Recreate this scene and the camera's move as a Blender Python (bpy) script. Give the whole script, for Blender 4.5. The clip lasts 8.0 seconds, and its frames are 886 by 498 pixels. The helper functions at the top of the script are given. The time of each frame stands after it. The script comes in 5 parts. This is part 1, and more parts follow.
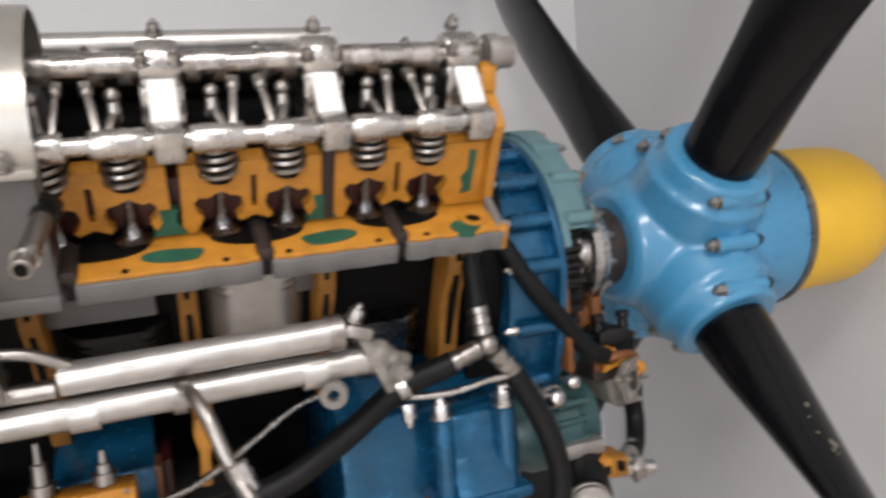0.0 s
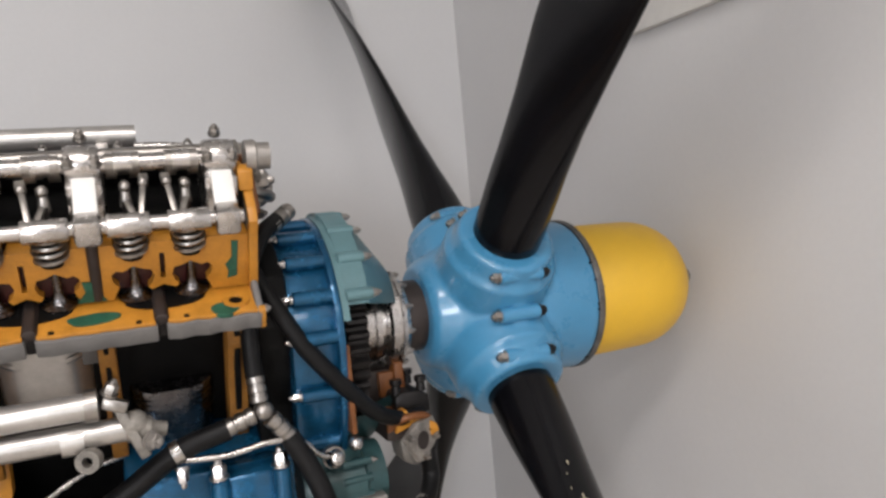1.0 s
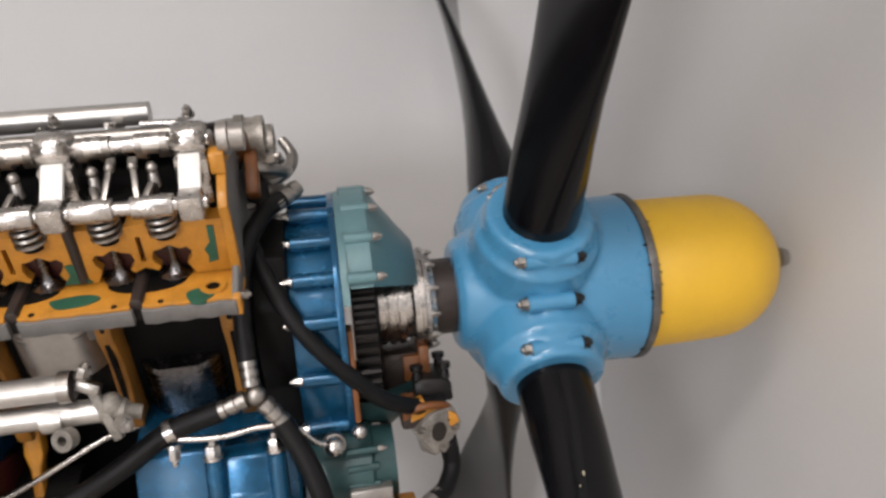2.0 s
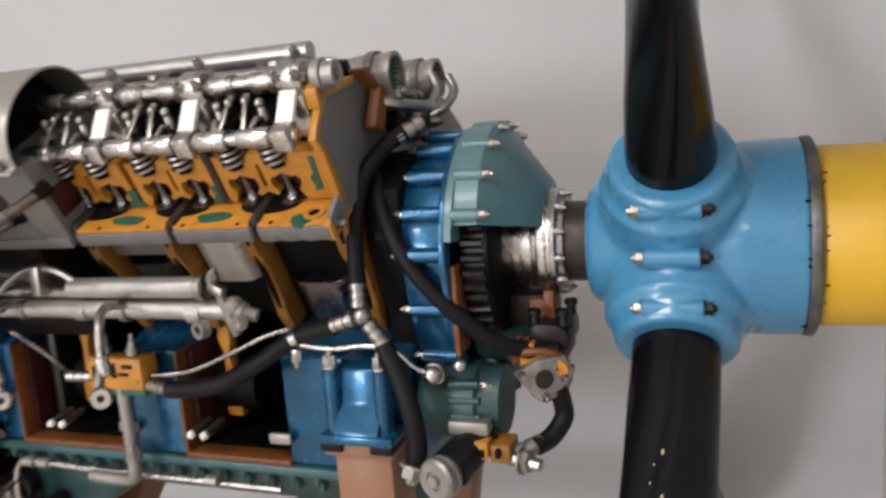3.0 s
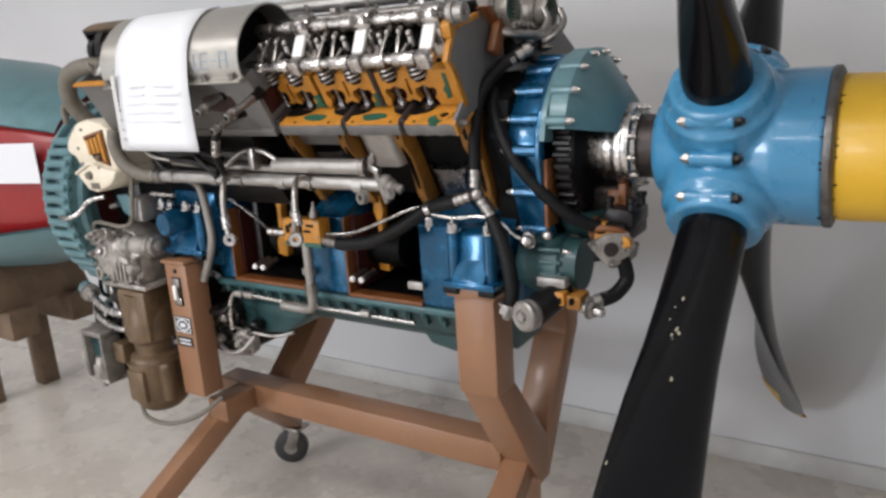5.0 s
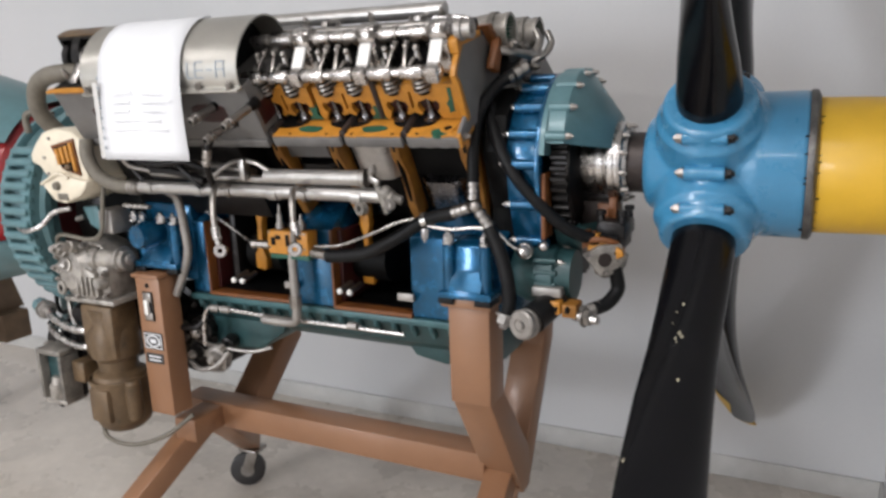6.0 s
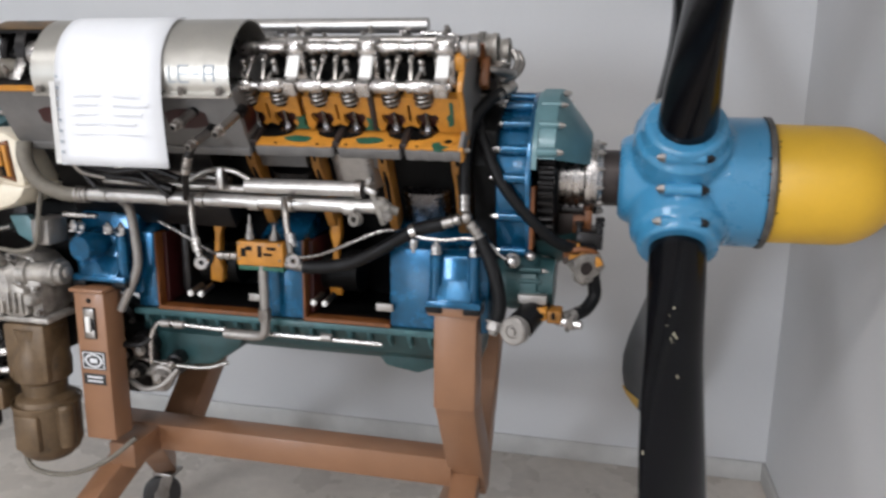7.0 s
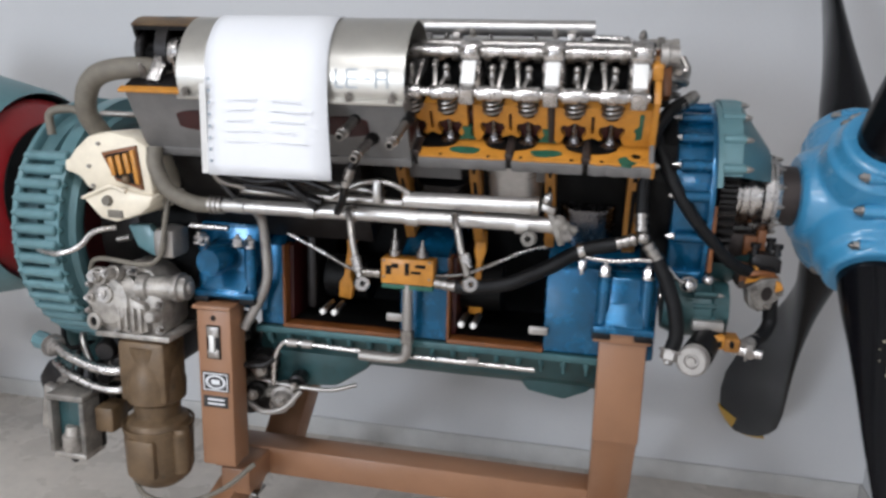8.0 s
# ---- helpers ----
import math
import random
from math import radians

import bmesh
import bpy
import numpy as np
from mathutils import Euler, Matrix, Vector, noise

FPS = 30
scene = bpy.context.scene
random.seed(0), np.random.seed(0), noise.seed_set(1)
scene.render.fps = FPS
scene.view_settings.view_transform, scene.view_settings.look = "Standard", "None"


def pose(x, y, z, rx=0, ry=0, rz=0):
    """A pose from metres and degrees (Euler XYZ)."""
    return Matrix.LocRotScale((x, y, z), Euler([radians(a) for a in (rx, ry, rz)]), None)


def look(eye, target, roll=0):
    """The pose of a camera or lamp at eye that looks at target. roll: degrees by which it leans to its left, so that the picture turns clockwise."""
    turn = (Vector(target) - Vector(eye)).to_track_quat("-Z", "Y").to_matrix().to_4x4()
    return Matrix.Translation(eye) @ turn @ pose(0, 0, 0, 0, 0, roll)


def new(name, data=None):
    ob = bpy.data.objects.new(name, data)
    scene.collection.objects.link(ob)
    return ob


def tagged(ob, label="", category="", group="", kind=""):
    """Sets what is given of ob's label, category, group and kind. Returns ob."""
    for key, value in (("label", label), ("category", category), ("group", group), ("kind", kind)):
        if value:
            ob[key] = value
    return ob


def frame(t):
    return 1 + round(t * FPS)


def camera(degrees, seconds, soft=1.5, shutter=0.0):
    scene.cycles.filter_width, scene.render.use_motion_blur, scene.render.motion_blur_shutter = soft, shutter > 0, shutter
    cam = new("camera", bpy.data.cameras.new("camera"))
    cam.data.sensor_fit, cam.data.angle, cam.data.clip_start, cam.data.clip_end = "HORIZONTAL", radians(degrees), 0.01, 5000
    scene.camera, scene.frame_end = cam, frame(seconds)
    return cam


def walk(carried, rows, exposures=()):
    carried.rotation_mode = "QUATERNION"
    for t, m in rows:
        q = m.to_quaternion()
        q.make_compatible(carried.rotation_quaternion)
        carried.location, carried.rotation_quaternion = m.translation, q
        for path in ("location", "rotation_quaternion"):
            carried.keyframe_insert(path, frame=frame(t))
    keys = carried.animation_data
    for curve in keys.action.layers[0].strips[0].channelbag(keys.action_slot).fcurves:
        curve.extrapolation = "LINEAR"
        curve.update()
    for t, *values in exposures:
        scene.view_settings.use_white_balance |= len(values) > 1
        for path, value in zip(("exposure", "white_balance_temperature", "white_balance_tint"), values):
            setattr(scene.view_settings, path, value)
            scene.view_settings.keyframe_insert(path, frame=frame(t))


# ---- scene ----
cam = camera(61.4, 8.0, soft=2.7, shutter=0.4)
PATH = [
    (0, (-0.152, -1.007, 1.351), (0.537, 0.858, 1.135), -5.3),
    (0.5, (-0.005, -1.129, 1.369), (0.706, 0.732, 1.19), -3.6),
    (1, (0.053, -1.206, 1.384), (0.819, 0.639, 1.275), -5.1),
    (1.2, (0.069, -1.205, 1.362), (0.822, 0.645, 1.251), -5.4),
    (2.3, (0.437, -1.145, 1.424), (0.408, 0.838, 1.162), -5.2),
    (2.5, (0.506, -1.119, 1.414), (0.266, 0.847, 1.137), -5.5),
    (3, (0.664, -1.126, 1.393), (-0.017, 0.726, 1.069), -4.5),
    (3.5, (0.805, -1.211, 1.379), (-0.149, 0.531, 1.142), -3.2),
    (4, (0.837, -1.312, 1.384), (-0.132, 0.401, 1.028), -4.5),
    (4.5, (0.88, -1.379, 1.364), (-0.164, 0.265, 0.909), -4.0),
    (4.7, (0.889, -1.409, 1.379), (-0.175, 0.213, 0.892), -4.4),
    (5.8, (0.819, -1.487, 1.421), (-0.056, 0.232, 0.891), -1.5),
    (6, (0.763, -1.536, 1.389), (-0.082, 0.219, 0.937), -2.0),
    (6.5, (0.63, -1.62, 1.386), (0.027, 0.233, 0.932), -0.2),
    (7, (0.477, -1.673, 1.404), (0.047, 0.232, 0.97), 0.6),
    (7.5, (0.303, -1.651, 1.396), (-0.163, 0.257, 1.022), 1.2),
    (8, (0.107, -1.632, 1.421), (-0.294, 0.276, 0.975), 1.6),
]
walk(cam, [(t, look(eye, target, roll)) for t, eye, target, roll in PATH],
     exposures=[(0, -0.42, 6950, 16), (0.6, -0.40, 7050, 16), (1.2, -0.56, 7050, 16), (2.5, -0.42, 7200, 17), (3.5, -0.54, 6950, 15), (4.5, -0.53, 6700, 14), (6, -0.49, 6750, 14), (8, -0.60, 6350, 13)])

# ---- world and lights ----
world = bpy.data.worlds.new("world")
scene.world = world
world.use_nodes = True
world.node_tree.nodes["Background"].inputs[0].default_value = (0.8, 0.86, 1.0, 1)
world.node_tree.nodes["Background"].inputs[1].default_value = 0.02
CEIL = 3.1
LIGHTS = [(-0.3, -2.0, 64), (-2.8, -1.9, 22), (0.1, -4.8, 40), (-2.6, -4.8, 115)]
for lx, ly, power in LIGHTS:
    lamp = bpy.data.lights.new("tube_light", "AREA")
    lamp.shape, lamp.size, lamp.size_y, lamp.energy, lamp.color = "RECTANGLE", 1.2, 0.5, power, (0.97, 0.985, 1.0)
    new("tube_light", lamp).matrix_world = pose(lx, ly, CEIL - 0.09)

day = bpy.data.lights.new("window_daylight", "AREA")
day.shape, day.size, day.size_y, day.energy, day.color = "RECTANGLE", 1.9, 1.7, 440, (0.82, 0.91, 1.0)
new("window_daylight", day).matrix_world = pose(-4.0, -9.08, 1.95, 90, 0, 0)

# ---- materials ----


def ramp(nt, fac, stops):
    r = nt.nodes.new("ShaderNodeValToRGB")
    while len(r.color_ramp.elements) < len(stops):
        r.color_ramp.elements.new(0.5)
    for e, (p, c) in zip(r.color_ramp.elements, stops):
        e.position, e.color = p, (*c, 1)
    nt.links.new(fac, r.inputs[0])
    return r.outputs[0]


def noise_node(nt, scale, detail=4, rough=0.6):
    tc = nt.nodes.new("ShaderNodeTexCoord")
    n = nt.nodes.new("ShaderNodeTexNoise")
    n.inputs["Scale"].default_value, n.inputs["Detail"].default_value, n.inputs["Roughness"].default_value = scale, detail, rough
    nt.links.new(tc.outputs["Object"], n.inputs["Vector"])
    return n.outputs["Fac"]


def material(name, color, rough=0.5, metal=0.0, vary=0.12, scale=30, bump=0.1, coat=0.0, rough_vary=0.12, dirt=None, fine=260, spec=0.5):
    """A painted or metal surface: broad stains, fine grain, uneven gloss and slight relief."""
    m = bpy.data.materials.new(name)
    m.use_nodes = True
    nt = m.node_tree
    b = nt.nodes["Principled BSDF"]
    b.inputs["Metallic"].default_value = metal
    b.inputs["Specular IOR Level"].default_value = spec
    b.inputs["Coat Weight"].default_value = coat
    b.inputs["Coat Roughness"].default_value = 0.08
    lo = tuple(max(0, c * (1 - vary)) for c in color)
    hi = tuple(min(1, c * (1 + vary)) for c in color)
    big = noise_node(nt, scale)
    small = noise_node(nt, fine, 3)
    mix = nt.nodes.new("ShaderNodeMath")
    mix.operation = "MULTIPLY_ADD"
    nt.links.new(small, mix.inputs[0])
    mix.inputs[1].default_value = 0.4
    nt.links.new(big, mix.inputs[2])
    stops = [(0.45, lo), (0.95, hi)]
    if dirt:
        stops = [(0.38, dirt), (0.5, lo), (0.95, hi)]
    nt.links.new(ramp(nt, mix.outputs[0], stops), b.inputs["Base Color"])
    mr = nt.nodes.new("ShaderNodeMapRange")
    mr.inputs[3].default_value, mr.inputs[4].default_value = max(0.03, rough - rough_vary), min(1, rough + rough_vary)
    nt.links.new(big, mr.inputs[0])
    nt.links.new(mr.outputs[0], b.inputs["Roughness"])
    if bump:
        bp = nt.nodes.new("ShaderNodeBump")
        bp.inputs["Strength"].default_value, bp.inputs["Distance"].default_value = bump, 0.002
        nt.links.new(mix.outputs[0], bp.inputs["Height"])
        nt.links.new(bp.outputs[0], b.inputs["Normal"])
    return m


M = {}
M["blue"] = material("engine_blue", (0.003, 0.080, 0.172), 0.25, 0.5, 0.4, 22, 0.25, 0.4, spec=0.4)
M["teal"] = material("teal_paint", (0.095, 0.195, 0.215), 0.4, 0.1, 0.15, 20, 0.12, 0.15)
M["teal_dark"] = material("dark_teal_paint", (0.02, 0.062, 0.066), 0.42, 0.1, 0.3, 25, 0.2, 0.1)
M["teal_mid"] = material("oily_teal_paint", (0.035, 0.10, 0.108), 0.42, 0.1, 0.35, 22, 0.2, 0.1, dirt=(0.012, 0.03, 0.032))
M["hub"] = material("hub_blue", (0.045, 0.225, 0.40), 0.28, 0.0, 0.08, 12, 0.06, 0.4, 0.06)
M["yellow"] = material("section_yellow", (0.48, 0.20, 0.022), 0.45, 0.0, 0.18, 40, 0.1, 0.1, dirt=(0.26, 0.10, 0.012))
M["ochre"] = material("shaded_dirty_section_paint", (0.30, 0.125, 0.018), 0.55, 0.0, 0.3, 30, 0.2, dirt=(0.07, 0.03, 0.008))
M["chip"] = material("bare_primer", (0.34, 0.31, 0.22), 0.7, 0.0, 0.2, 200, 0.1)
M["orange"] = material("section_orange", (0.16, 0.052, 0.011), 0.5, 0.0, 0.25, 40, 0.1)
M["spinner"] = material("spinner_yellow", (0.72, 0.42, 0.03), 0.42, 0.0, 0.05, 15, 0.05, 0.1)
M["chrome"] = material("polished_steel", (0.52, 0.50, 0.485), 0.27, 1.0, 0.22, 45, 0.3, 0, 0.16)
M["steel"] = material("worn_steel", (0.34, 0.32, 0.30), 0.36, 1.0, 0.2, 60, 0.15, 0, 0.12)
M["valve"] = material("valve_steel", (0.16, 0.155, 0.16), 0.26, 1.0, 0.3, 80, 0.15)
M["ring"] = material("worn_ring", (0.13, 0.125, 0.12), 0.45, 0.7, 0.5, 35, 0.3, dirt=(0.02, 0.018, 0.016))
M["alu"] = material("cast_aluminium", (0.32, 0.30, 0.28), 0.45, 0.7, 0.2, 40, 0.25)
M["rail"] = material("silver_painted_pipe", (0.47, 0.455, 0.435), 0.34, 0.75, 0.12, 50, 0.12)
M["pale_cast"] = material("pale_casting", (0.34, 0.315, 0.285), 0.42, 0.5, 0.45, 30, 0.6, dirt=(0.06, 0.052, 0.042))
M["cast"] = material("rough_casting", (0.20, 0.185, 0.165), 0.55, 0.35, 0.45, 30, 0.6, dirt=(0.05, 0.045, 0.04))
M["cover"] = material("cover_aluminium", (0.46, 0.445, 0.41), 0.36, 0.8, 0.08, 18, 0.06)
M["grey"] = material("grey_paint", (0.15, 0.145, 0.14), 0.5, 0.15, 0.15, 30, 0.15)
M["dark"] = material("oily_dark_with_shade", (0.004, 0.004, 0.004), 0.5, 0.0, 0.5, 40, 0.2, spec=0.12)
M["iron"] = material("dark_iron", (0.02, 0.0185, 0.0185), 0.38, 0.7, 0.3, 40, 0.2)
M["red"] = material("port_red", (0.035, 0.004, 0.004), 0.45, 0.0, 0.3, 40, 0.1)
M["green"] = material("passage_green", (0.012, 0.09, 0.055), 0.5, 0.0, 0.3, 60, 0.1)
M["rubber"] = material("black_rubber", (0.006, 0.006, 0.0065), 0.5, 0.0, 0.3, 60, 0.15, spec=0.2)
M["hose_grey"] = material("grey_hose", (0.14, 0.125, 0.10), 0.6, 0.0, 0.2, 60, 0.2)
M["blade"] = material("blade_black", (0.0035, 0.0035, 0.0045), 0.20, 0.0, 0.3, 14, 0.04, 0.0, 0.05, spec=0.22)
M["shaft"] = material("shaft_brown", (0.045, 0.035, 0.032), 0.45, 0.5, 0.2, 50, 0.15)
M["stand"] = material("stand_brown", (0.255, 0.125, 0.064), 0.42, 0.0, 0.1, 8, 0.08, 0.1)
M["cream"] = material("cream_enamel", (0.70, 0.63, 0.50), 0.45, 0.0, 0.1, 25, 0.1, 0.05, dirt=(0.5, 0.4, 0.25))
M["tan"] = material("tan_casting", (0.125, 0.08, 0.042), 0.45, 0.2, 0.4, 22, 0.35, dirt=(0.03, 0.02, 0.012))
M["paper"] = material("white_paper", (0.69, 0.70, 0.72), 0.55, 0.0, 0.02, 10, 0.02)
M["print"] = material("faint_print", (0.73, 0.74, 0.76), 0.55, 0.0, 0.05, 60, 0.0)
M["ink"] = material("blue_grey_ink", (0.26, 0.30, 0.34), 0.5, 0.0, 0.2, 60, 0.0)
M["black_label"] = material("black_label", (0.02, 0.02, 0.02), 0.4, 0.0, 0.2, 60, 0.0)
M["white"] = material("white_plastic", (0.78, 0.77, 0.74), 0.35, 0.0, 0.04, 40, 0.0)
M["wall"] = material("wall_paint", (0.63, 0.63, 0.635), 0.6, 0.0, 0.035, 1.5, 0.12, 0, 0.08, fine=90)
M["ceiling"] = material("ceiling_paint", (0.7, 0.7, 0.69), 0.8, 0.0, 0.03, 2, 0.05)
M["floor"] = material("marble_floor", (0.60, 0.545, 0.485), 0.28, 0.0, 0.14, 3.5, 0.02, 0, 0.1, dirt=(0.36, 0.33, 0.29), fine=30)
M["skirting"] = material("skirting_stone", (0.55, 0.54, 0.52), 0.4, 0.0, 0.12, 8, 0.05)
M["redbody"] = material("red_paint", (0.28, 0.012, 0.015), 0.35, 0.0, 0.15, 8, 0.05, 0.2)
M["castor"] = material("castor_rubber", (0.03, 0.028, 0.028), 0.55, 0.0, 0.3, 40, 0.1)
M["wood"] = material("pallet_wood", (0.15, 0.098, 0.06), 0.65, 0.0, 0.35, 14, 0.3)

# ---- mesh helpers ----


WORLD = {}


def link(name, bm, mat, parent=None, label="", m=None, flat=False, angle=38):
    bmesh.ops.recalc_face_normals(bm, faces=bm.faces)
    for f in bm.faces:
        f.smooth = not flat
    for e in bm.edges:
        if len(e.link_faces) == 2 and e.calc_face_angle(0) > radians(angle):
            e.smooth = False
    me = bpy.data.meshes.new(name)
    bm.to_mesh(me)
    bm.free()
    me.materials.append(M[mat])
    ob = new(name, me)
    WORLD[ob.name] = m if m is not None else Matrix()
    ob.matrix_basis = WORLD[ob.name]
    if parent is not None:
        ob.parent = parent
        ob.matrix_parent_inverse = WORLD.get(parent.name, Matrix()).inverted()
    if label:
        tagged(ob, label)
    return ob


def part(name, bm, mat, parent, label="", **kw):
    return link(name, bm, mat, parent, label, **kw)


def merge(bm, other, m=None):
    me = bpy.data.meshes.new("tmp")
    other.to_mesh(me)
    other.free()
    if m is not None:
        me.transform(m)
    bm.from_mesh(me)
    bpy.data.meshes.remove(me)
    return bm


def box(x0, x1, y0, y1, z0, z1, bevel=0.003, bm=None, m=None):
    b = bmesh.new()
    bmesh.ops.create_cube(b, size=1)
    for v in b.verts:
        v.co = Vector(((x0 + x1) / 2 + v.co.x * (x1 - x0), (y0 + y1) / 2 + v.co.y * (y1 - y0), (z0 + z1) / 2 + v.co.z * (z1 - z0)))
    if bevel:
        bmesh.ops.bevel(b, geom=list(b.edges), offset=bevel, segments=2, affect="EDGES", profile=0.5)
    if m is not None:
        b.transform(m)
    return merge(bm, b) if bm is not None else b


def bar(p0, p1, w, h, bevel=0.004, up=(0, 0, 1), bm=None):
    """A square bar from p0 to p1, w wide and h along up."""
    p0, p1, up = Vector(p0), Vector(p1), Vector(up)
    z = (p1 - p0).normalized()
    x = up.cross(z).normalized()
    y = z.cross(x)
    m = Matrix((x, y, z)).transposed().to_4x4()
    m.translation = p0
    return box(-w / 2, w / 2, -h / 2, h / 2, 0, (p1 - p0).length, bevel, bm, m)


def prism(pts, axis, a, b, bevel=0.0, bm=None, m=None):
    """A flat outline drawn out along an axis: 'x' outlines are (y, z), 'y' are (x, z), 'z' are (x, y)."""
    put = {"x": lambda u, v, w: (w, u, v), "y": lambda u, v, w: (u, w, v), "z": lambda u, v, w: (u, v, w)}[axis]
    n = bmesh.new()
    lo = [n.verts.new(put(u, v, a)) for u, v in pts]
    hi = [n.verts.new(put(u, v, b)) for u, v in pts]
    n.faces.new(lo)
    n.faces.new(hi)
    for i in range(len(pts)):
        j = (i + 1) % len(pts)
        n.faces.new((lo[i], lo[j], hi[j], hi[i]))
    bmesh.ops.recalc_face_normals(n, faces=n.faces)
    if bevel:
        bmesh.ops.bevel(n, geom=list(n.edges), offset=bevel, segments=2, affect="EDGES", profile=0.5)
    if m is not None:
        n.transform(m)
    return merge(bm, n) if bm is not None else n


def lathe(profile, p0=(0, 0, 0), axis=(1, 0, 0), seg=32, bm=None, arc=None):
    """Turns (along, radius) pairs round an axis through p0. arc: (start, end) degrees for a part turn."""
    axis = Vector(axis).normalized()
    u = axis.orthogonal().normalized() if abs(axis.x) < 0.99 else Vector((0, -1, 0))
    v = u.cross(axis)
    p0 = Vector(p0)
    n = bmesh.new()
    full = arc is None
    a0, a1 = (0, 360) if full else arc
    count = seg if full else seg + 1
    rings = []
    for k in range(count):
        a = radians(a0 + (a1 - a0) * k / seg)
        d = u * math.cos(a) + v * math.sin(a)
        rings.append([n.verts.new(p0 + axis * h + d * max(r, 1e-5)) for h, r in profile])
    for k in range(seg):
        r0, r1 = rings[k], rings[(k + 1) % count]
        for i in range(len(profile) - 1):
            n.faces.new((r0[i], r0[i + 1], r1[i + 1], r1[i]))
    bmesh.ops.remove_doubles(n, verts=n.verts, dist=2e-5)
    return merge(bm, n) if bm is not None else n


def rod(p0, p1, r, r1=None, seg=16, bm=None, bevel=0.0):
    p0, p1 = Vector(p0), Vector(p1)
    r1 = r if r1 is None else r1
    h = (p1 - p0).length
    c = bevel
    prof = [(0, 0), (0, r - c), (c, r), (h - c, r1), (h, r1 - c), (h, 0)] if c else [(0, 0), (0, r), (h, r1), (h, 0)]
    return lathe(prof, p0, p1 - p0, seg, bm)


def smooth_path(pts, steps=8):
    pts = [Vector(p) for p in pts]
    pts = [2 * pts[0] - pts[1]] + pts + [2 * pts[-1] - pts[-2]]
    out = []
    for i in range(1, len(pts) - 2):
        a, b, c, d = pts[i - 1:i + 3]
        for k in range(steps):
            t = k / steps
            out.append(0.5 * (2 * b + (c - a) * t + (2 * a - 5 * b + 4 * c - d) * t * t + (3 * b - a - 3 * c + d) * t ** 3))
    return out + [pts[-2]]


def sweep(pts, r, seg=12, steps=8, bm=None, curved=True):
    path = smooth_path(pts, steps) if curved else [Vector(p) for p in pts]
    n = bmesh.new()
    rings = []
    t = (path[1] - path[0]).normalized()
    u = t.orthogonal().normalized()
    for i, p in enumerate(path):
        t2 = (path[min(i + 1, len(path) - 1)] - path[max(i - 1, 0)]).normalized()
        u = (u - t2 * u.dot(t2)).normalized()
        v = t2.cross(u)
        rr = r(i / (len(path) - 1)) if callable(r) else r
        rings.append([n.verts.new(p + (u * math.cos(a) + v * math.sin(a)) * rr) for a in (2 * math.pi * k / seg for k in range(seg))])
    for a, b in zip(rings, rings[1:]):
        for k in range(seg):
            n.faces.new((a[k], a[(k + 1) % seg], b[(k + 1) % seg], b[k]))
    n.faces.new(rings[0])
    n.faces.new(rings[-1])
    return merge(bm, n) if bm is not None else n


def ball(p, r, bm=None, seg=16, squash=1.0):
    n = bmesh.new()
    bmesh.ops.create_uvsphere(n, u_segments=seg, v_segments=seg // 2, radius=r)
    for v in n.verts:
        v.co.z *= squash
        v.co += Vector(p)
    return merge(bm, n) if bm is not None else n


def hexbolt(p, axis, r, h, bm=None):
    """A hexagon nut with a washer and a rounded stud end."""
    p, axis = Vector(p), Vector(axis).normalized()
    n = lathe([(0, 0), (0, r * 1.25), (h * 0.15, r * 1.25), (h * 0.15, 0)], p, axis, 12, bm)
    n = lathe([(h * 0.15, 0), (h * 0.15, r), (h * 0.62, r), (h * 0.7, r * 0.85), (h * 0.7, 0)], p, axis, 6, n)
    return lathe([(h * 0.7, 0), (h * 0.7, r * 0.55), (h * 0.92, r * 0.5), (h, r * 0.25), (h, 0)], p, axis, 8, n)


def thing(name, label, category, group="", at=(0, 0, 0)):
    ob = new(name)
    ob.empty_display_size = 0.1
    ob.location = at
    return tagged(ob, label, category, group)


# ---- the room ----
X0, X1, Y0, Y1 = -8.0, 1.080, -9.0, 1.0
tagged(link("floor", box(X0 - 0.2, X1 + 0.2, Y0 - 0.2, Y1 + 0.2, -0.1, 0, 0), "floor"), "cream and grey polished stone floor", "floor", kind="structure")
tagged(link("wall_back", box(X0 - 0.2, X1, Y1, Y1 + 0.2, 0, CEIL, 0), "wall"), "plain light grey painted wall", "wall", kind="structure")
tagged(link("wall_right", box(X1, X1 + 0.2, Y0 - 0.2, Y1 + 0.2, 0, CEIL, 0), "wall"), "plain light grey painted wall", "wall", kind="structure")
tagged(link("wall_left", box(X0 - 0.2, X0, Y0, Y1, 0, CEIL, 0), "wall"), "plain light grey painted wall", "wall", kind="structure")
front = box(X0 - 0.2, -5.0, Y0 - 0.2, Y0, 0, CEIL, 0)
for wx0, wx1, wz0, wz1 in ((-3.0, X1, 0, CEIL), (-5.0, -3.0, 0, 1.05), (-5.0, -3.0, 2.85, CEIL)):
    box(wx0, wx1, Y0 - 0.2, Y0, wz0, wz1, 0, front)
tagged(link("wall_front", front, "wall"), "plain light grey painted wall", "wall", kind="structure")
tagged(link("ceiling", box(X0 - 0.2, X1 + 0.2, Y0 - 0.2, Y1 + 0.2, CEIL, CEIL + 0.1, 0), "ceiling"), "white painted ceiling", "ceiling", kind="structure")
sk = box(X0, X1 - 0.012, Y1 - 0.012, Y1, 0, 0.075, 0.003)
box(X1 - 0.012, X1, Y0, Y1, 0, 0.075, 0.003, sk)
tagged(link("baseboard", sk, "skirting"), "low grey stone skirting along the wall", "baseboard", kind="structure")

